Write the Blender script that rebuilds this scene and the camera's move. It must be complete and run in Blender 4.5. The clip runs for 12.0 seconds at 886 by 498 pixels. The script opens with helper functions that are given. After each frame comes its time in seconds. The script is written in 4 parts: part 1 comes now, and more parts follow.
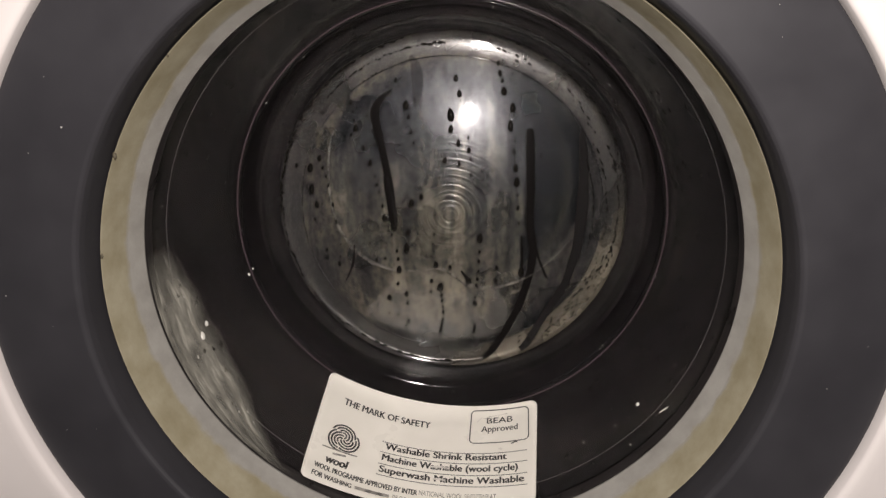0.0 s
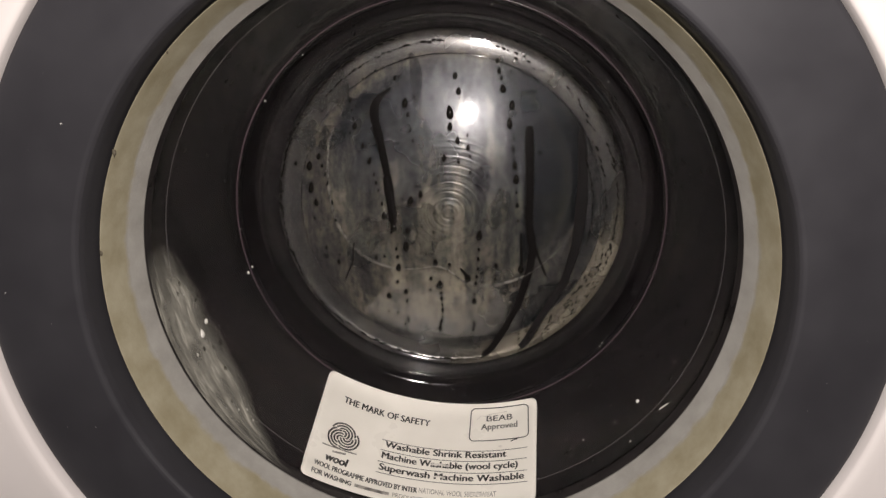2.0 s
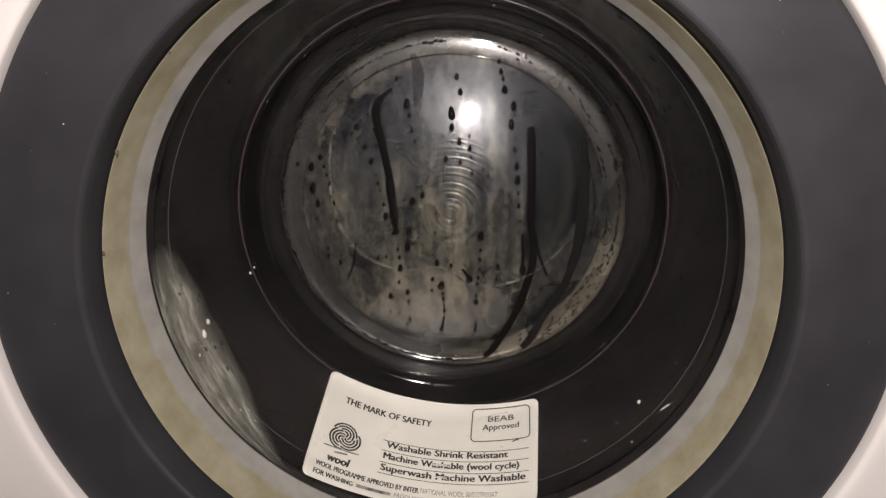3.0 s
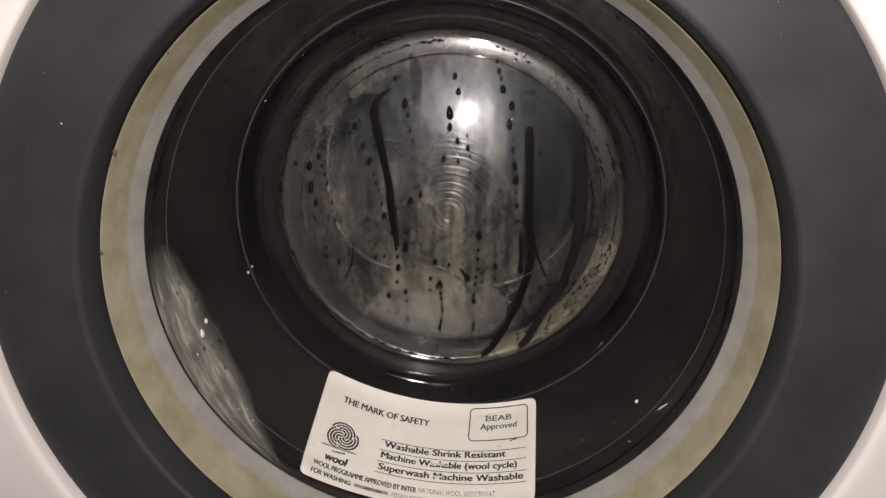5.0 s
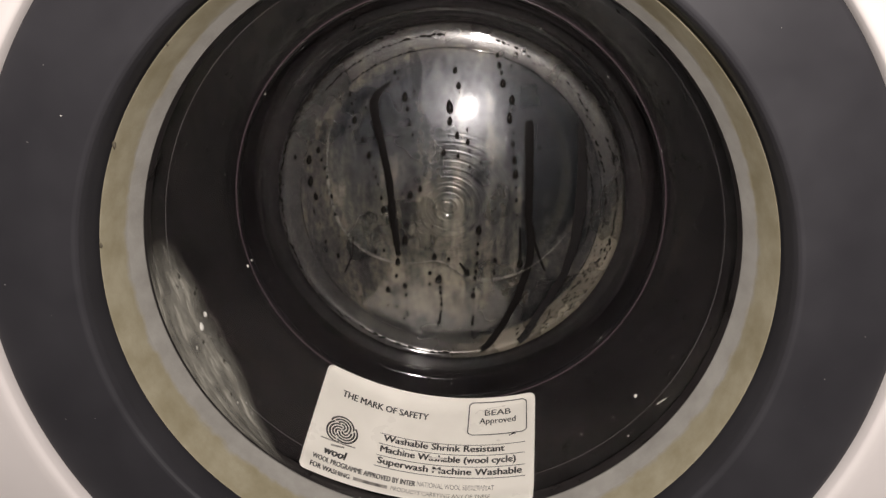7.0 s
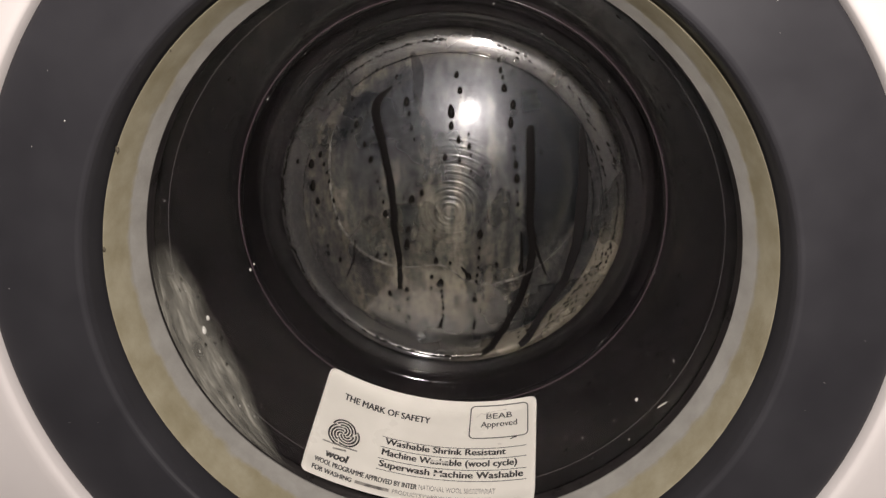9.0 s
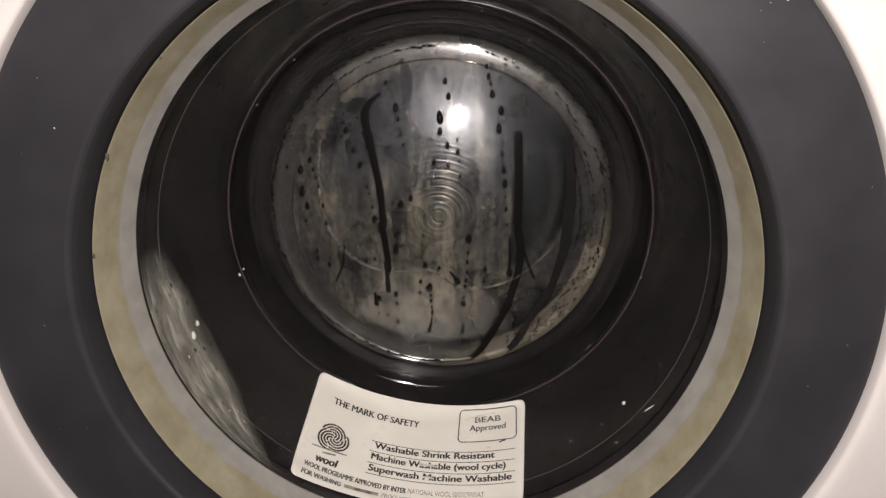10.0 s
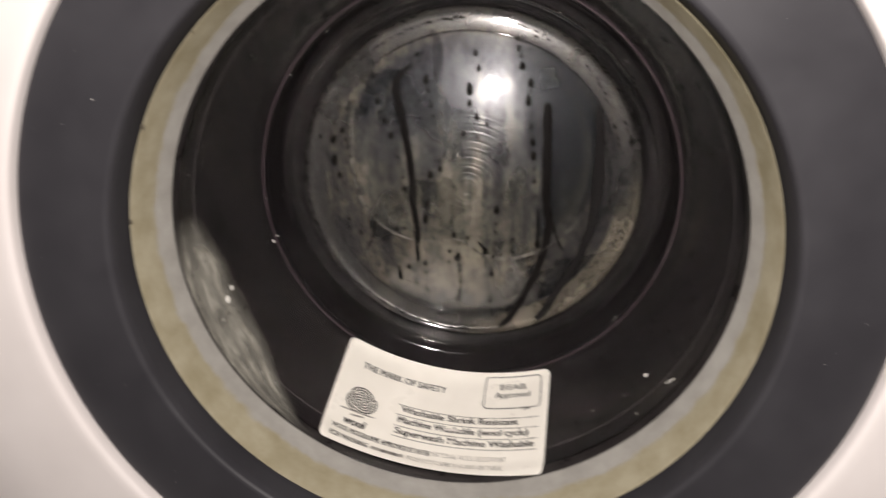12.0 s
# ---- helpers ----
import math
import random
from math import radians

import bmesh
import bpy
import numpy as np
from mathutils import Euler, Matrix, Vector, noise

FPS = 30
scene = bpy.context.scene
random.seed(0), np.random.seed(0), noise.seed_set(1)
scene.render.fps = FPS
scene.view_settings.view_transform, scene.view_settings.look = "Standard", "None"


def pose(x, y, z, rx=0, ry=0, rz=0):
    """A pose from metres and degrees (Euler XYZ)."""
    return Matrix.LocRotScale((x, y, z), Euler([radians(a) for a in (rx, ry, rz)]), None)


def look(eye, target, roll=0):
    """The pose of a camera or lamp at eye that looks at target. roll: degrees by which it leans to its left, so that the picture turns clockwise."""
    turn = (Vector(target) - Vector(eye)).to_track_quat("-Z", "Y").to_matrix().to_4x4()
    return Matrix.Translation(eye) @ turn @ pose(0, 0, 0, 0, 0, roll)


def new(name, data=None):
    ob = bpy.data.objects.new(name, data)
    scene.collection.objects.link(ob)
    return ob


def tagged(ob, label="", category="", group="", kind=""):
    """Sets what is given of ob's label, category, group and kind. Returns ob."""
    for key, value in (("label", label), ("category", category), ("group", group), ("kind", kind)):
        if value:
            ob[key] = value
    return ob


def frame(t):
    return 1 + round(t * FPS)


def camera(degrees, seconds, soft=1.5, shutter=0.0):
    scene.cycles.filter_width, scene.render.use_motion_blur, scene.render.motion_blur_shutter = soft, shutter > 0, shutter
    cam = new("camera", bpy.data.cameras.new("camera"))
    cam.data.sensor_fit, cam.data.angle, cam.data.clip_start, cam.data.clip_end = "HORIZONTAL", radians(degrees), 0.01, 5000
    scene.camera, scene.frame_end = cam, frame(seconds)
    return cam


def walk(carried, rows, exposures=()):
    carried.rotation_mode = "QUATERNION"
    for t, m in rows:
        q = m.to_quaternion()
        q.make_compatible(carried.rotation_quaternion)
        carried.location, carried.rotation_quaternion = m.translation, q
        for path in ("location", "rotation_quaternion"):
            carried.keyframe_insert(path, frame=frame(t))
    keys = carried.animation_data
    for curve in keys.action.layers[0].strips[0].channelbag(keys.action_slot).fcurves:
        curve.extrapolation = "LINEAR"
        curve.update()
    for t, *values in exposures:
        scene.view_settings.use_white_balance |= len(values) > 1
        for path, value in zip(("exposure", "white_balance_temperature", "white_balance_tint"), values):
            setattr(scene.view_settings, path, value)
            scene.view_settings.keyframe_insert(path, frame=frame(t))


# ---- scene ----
ZC = 0.46                      # height of the door's axis over the floor
cam = camera(56.0, 12.0, soft=1.4, shutter=0.9)

# seconds, eye (x, y, height over the door's axis), pitch, roll, yaw
PATH = [
    (0.0, 0.0294, -0.3331, 0.1419, -18.94, -0.05, 4.02),
    (0.5, 0.0287, -0.3323, 0.1396, -18.87, -0.12, 3.90),
    (1.0, 0.0289, -0.3334, 0.1389, -18.71, -0.17, 3.94),
    (1.5, 0.0291, -0.3341, 0.1396, -18.74, -0.19, 3.99),
    (2.0, 0.0290, -0.3341, 0.1393, -18.78, -0.14, 3.92),
    (2.5, 0.0289, -0.3340, 0.1395, -18.75, -0.17, 3.99),
    (3.0, 0.0287, -0.3346, 0.1393, -18.72, -0.12, 4.00),
    (5.0, 0.0285, -0.3346, 0.1401, -18.84, 0.00, 3.83),
    (5.5, 0.0279, -0.3353, 0.1405, -18.82, 0.12, 3.71),
    (6.0, 0.0275, -0.3353, 0.1398, -18.90, 0.17, 3.66),
    (6.5, 0.0288, -0.3344, 0.1403, -19.18, 0.19, 3.77),
    (7.0, 0.0286, -0.3348, 0.1390, -19.11, 0.17, 3.81),
    (9.0, 0.0300, -0.3365, 0.1397, -18.85, 0.09, 4.08),
    (9.5, 0.0301, -0.3381, 0.1418, -18.72, 0.31, 3.44),
    (10.0, 0.0301, -0.3388, 0.1426, -18.74, 0.27, 3.26),
    (10.5, 0.0314, -0.3378, 0.1432, -18.80, 0.56, 4.38),
    (10.6, 0.0323, -0.3384, 0.1443, -18.51, 0.35, 4.91),
    (10.7, 0.0332, -0.3390, 0.1454, -18.46, 0.14, 5.62),
    (10.8, 0.0341, -0.3396, 0.1465, -18.35, -0.07, 6.10),
    (10.9, 0.0349, -0.3403, 0.1476, -18.45, -0.28, 7.44),
    (11.0, 0.0358, -0.3409, 0.1487, -18.82, -0.49, 7.52),
    (11.1, 0.0370, -0.3416, 0.1490, -19.08, -0.52, 7.13),
    (11.2, 0.0382, -0.3423, 0.1493, -18.71, -0.55, 6.73),
    (11.3, 0.0393, -0.3430, 0.1496, -18.08, -0.59, 7.64),
    (11.4, 0.0405, -0.3437, 0.1498, -18.40, -0.62, 7.76),
    (11.5, 0.0416, -0.3444, 0.1501, -19.74, -0.65, 7.66),
    (11.6, 0.0425, -0.3453, 0.1476, -20.34, -0.73, 7.95),
    (11.7, 0.0433, -0.3463, 0.1452, -20.70, -0.80, 8.66),
    (11.8, 0.0442, -0.3473, 0.1427, -20.57, -0.88, 8.25),
    (11.9, 0.0439, -0.3459, 0.1454, -20.68, -0.43, 7.75),
    (12.0, 0.0437, -0.3445, 0.1482, -21.14, 0.01, 6.90),
]


def eye_pose(x, y, z, pitch, roll, yaw):
    p, w = radians(pitch), radians(yaw)
    way = Vector((-math.sin(w) * math.cos(p), math.cos(w) * math.cos(p), math.sin(p)))
    eye = Vector((x, y, z + ZC))
    return look(eye, eye + way, roll)


walk(cam, [(r[0], eye_pose(*r[1:])) for r in PATH], [(0.0, 0.0), (10.0, 0.0), (11.0, 0.05), (11.5, 0.04), (11.8, 0.15), (12.0, 0.32)])

# ---- light: the phone's torch beside the lens, in a dark room ----
world = bpy.data.worlds.new("world")
scene.world = world
world.use_nodes = True
world.node_tree.nodes["Background"].inputs[0].default_value = (0.5, 0.55, 0.7, 1)
world.node_tree.nodes["Background"].inputs[1].default_value = 0.02

torch_data = bpy.data.lights.new("torch", "SPOT")
torch_data.energy = 9.9
torch_data.spot_size, torch_data.spot_blend = radians(150), 0.6
torch_data.shadow_soft_size = 0.0046
torch_data.color = (1.0, 0.920, 0.872)
torch = new("torch", torch_data)
torch.matrix_world = look((0.034, -0.350, 0.192 + ZC), (0.0, 0.05, ZC))


# ---- materials ----
def material(name, base=(0.5, 0.5, 0.5), rough=0.5, metal=0.0, spec=0.5):
    m = bpy.data.materials.new(name)
    m.use_nodes = True
    b = m.node_tree.nodes["Principled BSDF"]
    b.inputs["Base Color"].default_value = (*base, 1)
    b.inputs["Roughness"].default_value = rough
    b.inputs["Metallic"].default_value = metal
    b.inputs["Specular IOR Level"].default_value = spec
    return m, m.node_tree.nodes, m.node_tree.links, b


def coords(nt, ln, scale=(1, 1, 1)):
    tc = nt.new("ShaderNodeTexCoord")
    mp = nt.new("ShaderNodeMapping")
    mp.inputs["Scale"].default_value = scale
    ln.new(tc.outputs["Object"], mp.inputs["Vector"])
    return mp.outputs["Vector"]


def grain(nt, ln, vec, scale, detail=4.0, rough=0.55):
    n = nt.new("ShaderNodeTexNoise")
    n.inputs["Scale"].default_value = scale
    n.inputs["Detail"].default_value = detail
    n.inputs["Roughness"].default_value = rough
    ln.new(vec, n.inputs["Vector"])
    return n.outputs["Fac"]


def ramp(nt, ln, fac, stops):
    r = nt.new("ShaderNodeValToRGB")
    e = r.color_ramp.elements
    while len(e) < len(stops):
        e.new(0.5)
    for el, (p, c) in zip(e, stops):
        el.position = p
        el.color = (*c, 1) if len(c) == 3 else c
    ln.new(fac, r.inputs["Fac"])
    return r.outputs["Color"]


def maths(nt, ln, op, a, b):
    m = nt.new("ShaderNodeMath")
    m.operation = op
    for i, v in enumerate((a, b)):
        if isinstance(v, (int, float)):
            m.inputs[i].default_value = v
        else:
            ln.new(v, m.inputs[i])
    return m.outputs[0]


def bump(nt, ln, bsdf, height, strength, distance):
    b = nt.new("ShaderNodeBump")
    b.inputs["Strength"].default_value = strength
    b.inputs["Distance"].default_value = distance
    ln.new(height, b.inputs["Height"])
    ln.new(b.outputs["Normal"], bsdf.inputs["Normal"])


def two_tone(name, c0, c1, scale, rough, relief=0.0, fine=900, spec=0.5, stretch=(1, 1, 1), lo=0.35, hi=0.65):
    m, nt, ln, b = material(name, c0, rough, spec=spec)
    vec = coords(nt, ln, stretch)
    big = grain(nt, ln, vec, scale)
    ln.new(ramp(nt, ln, big, [(lo, c0), (hi, c1)]), b.inputs["Base Color"])
    small = grain(nt, ln, vec, fine, 2)
    ln.new(ramp(nt, ln, big, [(0.3, (rough * 0.85,) * 3), (0.7, (min(1, rough * 1.15),) * 3)]), b.inputs["Roughness"])
    if relief:
        bump(nt, ln, b, small, relief, 0.0004)
    return m


M_WHITE = two_tone("white_enamel", (0.80, 0.75, 0.73), (0.74, 0.69, 0.67), 14, 0.35, 0.05)
M_BEZEL = two_tone("grey_plastic", (0.0325, 0.0312, 0.0355), (0.0395, 0.0381, 0.0430), 22, 0.46, 0.035, 1400, spec=0.32)


def aged_ring(name, c0, c1, grey0, grey1):
    """Plastic yellowed at its outer edge, fading to grey towards the glass."""
    m, nt, ln, b = material(name, c0, 0.58, spec=0.35)
    vec = coords(nt, ln)
    big, fine = grain(nt, ln, vec, 55, 6, 0.6), grain(nt, ln, vec, 650, 3)
    sep = nt.new("ShaderNodeSeparateXYZ")
    ln.new(vec, sep.inputs[0])
    depth = maths(nt, ln, "ADD", maths(nt, ln, "MULTIPLY", sep.outputs["Y"], 100.0), maths(nt, ln, "MULTIPLY", big, 1.2))
    fade = ramp(nt, ln, maths(nt, ln, "MULTIPLY", depth, 0.2), [(0.79, (0, 0, 0)), (0.85, (1, 1, 1))])
    mix = nt.new("ShaderNodeMix")
    mix.data_type = "RGBA"
    ln.new(fade, mix.inputs["Factor"])
    ln.new(ramp(nt, ln, big, [(0.32, c0), (0.66, c1)]), mix.inputs[6])
    ln.new(ramp(nt, ln, big, [(0.32, grey0), (0.66, grey1)]), mix.inputs[7])
    ln.new(mix.outputs[2], b.inputs["Base Color"])
    bump(nt, ln, b, fine, 0.2, 0.0004)
    return m


M_YELLOW = aged_ring("aged_plastic", (0.285, 0.250, 0.162), (0.395, 0.357, 0.258), (0.270, 0.258, 0.236), (0.360, 0.346, 0.320))
M_GRIME = material("brown_grime", (0.09, 0.075, 0.05), 0.7)[0]
M_SEAL = two_tone("black_rubber", (0.0042, 0.0033, 0.0036), (0.0085, 0.0068, 0.0072), 25, 0.7, 0.2, 500, spec=0.1)
M_DRUM = two_tone("dull_steel", (0.10, 0.10, 0.10), (0.16, 0.16, 0.16), 20, 0.5, 0.1)
M_SEAM = material("dark_seam", (0.048, 0.034, 0.040), 0.22)[0]
M_EDGE_LINE = material("edge_reflection", (0.050, 0.045, 0.046), 0.2)[0]
M_FLANGE_REFLECTION = two_tone("flange_reflection", (0.020, 0.0175, 0.0175), (0.034, 0.030, 0.030), 60, 0.3, spec=0.4)
M_FAINT_EDGE = material("dark_glass_edge", (0.006, 0.005, 0.006), 0.08)[0]
M_LABEL = two_tone("label_vinyl", (0.95, 0.91, 0.83), (0.91, 0.87, 0.79), 40, 0.3, 0.1, 600)
M_INK = two_tone("label_ink", (0.030, 0.028, 0.026), (0.10, 0.095, 0.09), 160, 0.5, 0, lo=0.5, hi=0.72)
M_INK_WORN = two_tone("worn_label_ink", (0.14, 0.13, 0.12), (0.45, 0.42, 0.38), 170, 0.5, 0, lo=0.4, hi=0.6)
M_WATER = material("dark_water", (0.008, 0.007, 0.006), 0.09, spec=0.22)[0]
M_TRACK = material("wet_track", (0.0070, 0.0060, 0.0058), 0.45, spec=0.05)[0]
M_FAINT = material("faint_track", (0.0110, 0.0100, 0.0100), 0.45, spec=0.05)[0]
M_SMEAR_GROOVE_SHADE = material("thin_smear_and_groove_shade", (0.036, 0.035, 0.040), 0.45, spec=0.05)[0]
M_SMEAR_GROOVE_SHADE.node_tree.nodes["Principled BSDF"].inputs["Alpha"].default_value = 0.5
M_MARK = two_tone("pale_mark", (0.150, 0.140, 0.120), (0.060, 0.056, 0.050), 130, 0.5, lo=0.42, hi=0.58)
veil = M_MARK.node_tree
veil.links.new(ramp(veil.nodes, veil.links, grain(veil.nodes, veil.links, coords(veil.nodes, veil.links), 190, 3), [(0.35, (0.30,) * 3), (0.60, (0.95,) * 3)]), veil.nodes["Principled BSDF"].inputs["Alpha"])
M_CLEAR = material("clear_water", (1, 1, 1), 0.05)[0]
M_CLEAR.node_tree.nodes["Principled BSDF"].inputs["Transmission Weight"].default_value = 1.0
M_CLEAR.node_tree.nodes["Principled BSDF"].inputs["IOR"].default_value = 1.40
# pale colour that stands in for glints on drops and glass
M_PALE_GLINT = material("painted_glint", (0.75, 0.73, 0.68), 0.12, spec=0.7)[0]
M_DUST = material("pale_dust", (0.7, 0.68, 0.64), 0.8)[0]
M_SMUDGE_CREASE = two_tone("rubbed_print_and_crease_shade", (0.78, 0.74, 0.68), (0.42, 0.40, 0.37), 240, 0.5, lo=0.5, hi=0.75)
M_FLOOR = two_tone("floor_vinyl", (0.20, 0.16, 0.12), (0.26, 0.21, 0.16), 6, 0.5)
M_WALL = two_tone("wall_paint", (0.36, 0.37, 0.42), (0.42, 0.43, 0.48), 3, 0.8)
M_CEIL = two_tone("ceiling_paint", (0.6, 0.6, 0.6), (0.66, 0.66, 0.66), 3, 0.9)


def glass_material():
    m, nt, ln, b = material("bowl_glass", (0.97, 0.97, 0.97), 0.03)
    b.inputs["Transmission Weight"].default_value = 1.0
    b.inputs["IOR"].default_value = 1.36
    vec = coords(nt, ln)
    wave = grain(nt, ln, vec, 45, 5, 0.5)
    ln.new(ramp(nt, ln, grain(nt, ln, vec, 60, 5), [(0.40, (0.05,) * 3), (0.75, (0.10,) * 3)]), b.inputs["Roughness"])
    bump(nt, ln, b, wave, 0.13, 0.001)
    return m


def fog_material():
    """Condensation on the far side of the glass: mottled grey, drawn down in runs, thin where it was wiped; dark
    reflections are put into its colour.
    """
    m, nt, ln, b = material("condensation", (0.2, 0.19, 0.17), 0.4, spec=0.5)
    b.inputs["Metallic"].default_value = 0.55
    b.inputs["Coat Weight"].default_value = 0.42
    b.inputs["Coat Roughness"].default_value = 0.11
    b.inputs["Coat IOR"].default_value = 1.5
    vec = coords(nt, ln)
    run = coords(nt, ln, (1, 1, 0.12))
    mottled = grain(nt, ln, vec, 95, 9, 0.74)
    specks = grain(nt, ln, coords(nt, ln, (1, 1, 0.5)), 420, 4, 0.6)
    runs = grain(nt, ln, run, 150, 4, 0.55)
    blots = grain(nt, ln, vec, 22, 3)
    mix = maths(nt, ln, "ADD", maths(nt, ln, "MULTIPLY", maths(nt, ln, "SUBTRACT", mottled, 0.20), 0.66), maths(nt, ln, "MULTIPLY", runs, 0.42))
    mix = maths(nt, ln, "ADD", mix, maths(nt, ln, "SUBTRACT", maths(nt, ln, "MULTIPLY", blots, 0.22), 0.175))
    mix = maths(nt, ln, "ADD", mix, maths(nt, ln, "SUBTRACT", maths(nt, ln, "MULTIPLY", specks, 0.52), 0.08))
    drips = ramp(nt, ln, grain(nt, ln, coords(nt, ln, (1, 1, 0.05)), 95, 2, 0.4), [(0.50, (0.0,) * 3), (0.58, (0.07,) * 3), (0.75, (0.10,) * 3)])
    mix = maths(nt, ln, "ADD", mix, maths(nt, ln, "SUBTRACT", drips, 0.03))
    sep = nt.new("ShaderNodeSeparateXYZ")
    ln.new(vec, sep.inputs[0])
    flat = nt.new("ShaderNodeCombineXYZ")
    ln.new(sep.outputs["X"], flat.inputs[0])
    ln.new(sep.outputs["Z"], flat.inputs[2])
    size = nt.new("ShaderNodeVectorMath")
    size.operation = "LENGTH"
    ln.new(flat.outputs[0], size.inputs[0])
    rim = ramp(nt, ln, maths(nt, ln, "MULTIPLY", size.outputs["Value"], 9.0), [(0.825, (0.0,) * 3), (0.845, (1.0,) * 3)])
    inside = maths(nt, ln, "SUBTRACT", 1.0, rim)
    # an oval in the middle has drained, mottled below; dark reflections above and on one side are put into its colour
    ax = maths(nt, ln, "MULTIPLY", maths(nt, ln, "SUBTRACT", sep.outputs["X"], 0.003), 13.2)
    az = maths(nt, ln, "MULTIPLY", maths(nt, ln, "SUBTRACT", sep.outputs["Z"], 0.020), 14.9)
    oval = maths(nt, ln, "ADD", maths(nt, ln, "MULTIPLY", ax, ax), maths(nt, ln, "MULTIPLY", az, az))
    oval = maths(nt, ln, "ADD", oval, maths(nt, ln, "MULTIPLY", maths(nt, ln, "SUBTRACT", blots, 0.5), 0.25))
    drained = ramp(nt, ln, maths(nt, ln, "MULTIPLY", oval, 0.5), [(0.46, (1.0,) * 3), (0.55, (0.0,) * 3)])
    side = ramp(nt, ln, maths(nt, ln, "ADD", maths(nt, ln, "MULTIPLY", sep.outputs["X"], 5.0), 0.5), [(0.62, (0.0,) * 3), (0.71, (0.06,) * 3), (0.745, (0.31,) * 3), (0.92, (0.31,) * 3)])
    low = ramp(nt, ln, maths(nt, ln, "ADD", maths(nt, ln, "MULTIPLY", sep.outputs["Z"], 5.0), 0.5), [(0.26, (0.0,) * 3), (0.52, (0.0,) * 3), (0.70, (0.10,) * 3), (0.95, (0.17,) * 3)])
    mix = maths(nt, ln, "SUBTRACT", mix, maths(nt, ln, "ADD", maths(nt, ln, "MULTIPLY", maths(nt, ln, "ADD", maths(nt, ln, "MULTIPLY", side, 0.85), low), drained), maths(nt, ln, "MULTIPLY", maths(nt, ln, "MULTIPLY", side, 0.28), inside)))
    # upper corner darkened in the colour to narrow the torch's glow
    high = ramp(nt, ln, maths(nt, ln, "ADD", maths(nt, ln, "MULTIPLY", sep.outputs["Z"], 5.0), 0.5), [(0.52, (0.0,) * 3), (0.68, (1.0,) * 3)])
    far = ramp(nt, ln, maths(nt, ln, "ADD", maths(nt, ln, "MULTIPLY", sep.outputs["X"], 5.0), 0.5), [(0.60, (0.0,) * 3), (0.72, (0.13,) * 3)])
    mix = maths(nt, ln, "SUBTRACT", mix, maths(nt, ln, "MULTIPLY", maths(nt, ln, "MULTIPLY", high, far), inside))
    # darker again down one flank and along the foot
    flank = ramp(nt, ln, maths(nt, ln, "ADD", maths(nt, ln, "MULTIPLY", sep.outputs["X"], 5.0), 0.5), [(0.08, (0.08,) * 3), (0.18, (0.06,) * 3), (0.28, (0.0,) * 3)])
    foot = ramp(nt, ln, maths(nt, ln, "ADD", maths(nt, ln, "ADD", maths(nt, ln, "MULTIPLY", sep.outputs["Z"], 5.0), 0.5), maths(nt, ln, "MULTIPLY", maths(nt, ln, "SUBTRACT", blots, 0.5), 0.15)), [(0.10, (0.11,) * 3), (0.17, (0.0,) * 3)])
    mix = maths(nt, ln, "SUBTRACT", mix, maths(nt, ln, "MULTIPLY", maths(nt, ln, "ADD", flank, foot), inside))
    # pale curtains hang below the pale arc
    curtain = grain(nt, ln, coords(nt, ln, (1, 1, 0.12)), 95, 3, 0.5)
    hang = ramp(nt, ln, maths(nt, ln, "ADD", maths(nt, ln, "MULTIPLY", sep.outputs["Z"], 5.0), 0.5), [(0.10, (0.0,) * 3), (0.16, (1.0,) * 3), (0.30, (1.0,) * 3), (0.36, (0.0,) * 3)])
    mid = ramp(nt, ln, maths(nt, ln, "ADD", maths(nt, ln, "MULTIPLY", sep.outputs["X"], 5.0), 0.5), [(0.22, (0.0,) * 3), (0.34, (1.0,) * 3), (0.52, (1.0,) * 3), (0.66, (0.0,) * 3)])
    hang = maths(nt, ln, "MULTIPLY", maths(nt, ln, "MULTIPLY", hang, mid), ramp(nt, ln, curtain, [(0.44, (0.0,) * 3), (0.56, (0.14,) * 3)]))
    mix = maths(nt, ln, "ADD", mix, hang)
    # the edge beyond the groove has a plainer tone, lightest low on one side
    corner = maths(nt, ln, "SUBTRACT", sep.outputs["X"], sep.outputs["Z"])
    thick = ramp(nt, ln, maths(nt, ln, "MULTIPLY", corner, 6.0), [(0.56, (0.0,) * 3), (0.80, (0.32,) * 3)])
    plain = maths(nt, ln, "SUBTRACT", maths(nt, ln, "ADD", thick, 0.40), mix)
    mix = maths(nt, ln, "ADD", mix, maths(nt, ln, "MULTIPLY", maths(nt, ln, "MULTIPLY", plain, 0.68), rim))
    col = ramp(nt, ln, mix, [(0.28, (0.009, 0.0095, 0.0112)), (0.45, (0.036, 0.0355, 0.0365)), (0.56, (0.070, 0.065, 0.056)), (0.76, (0.160, 0.145, 0.120))])
    # greenish brown below; the bluish reflected glow above is put into the colour
    hue = nt.new("ShaderNodeMix")
    hue.data_type = "RGBA"
    hue.inputs[6].default_value = (1.03, 0.98, 0.92, 1)
    ln.new(ramp(nt, ln, maths(nt, ln, "ADD", maths(nt, ln, "MULTIPLY", sep.outputs["Z"], 5.0), 0.5), [(0.50, (0.98, 0.98, 0.94)), (0.80, (0.94, 0.97, 1.06))]), hue.inputs[7])
    ln.new(drained, hue.inputs["Factor"])
    tint = nt.new("ShaderNodeMix")
    tint.data_type, tint.blend_type = "RGBA", "MULTIPLY"
    tint.inputs["Factor"].default_value = 1.0
    ln.new(col, tint.inputs[6])
    ln.new(hue.outputs[2], tint.inputs[7])
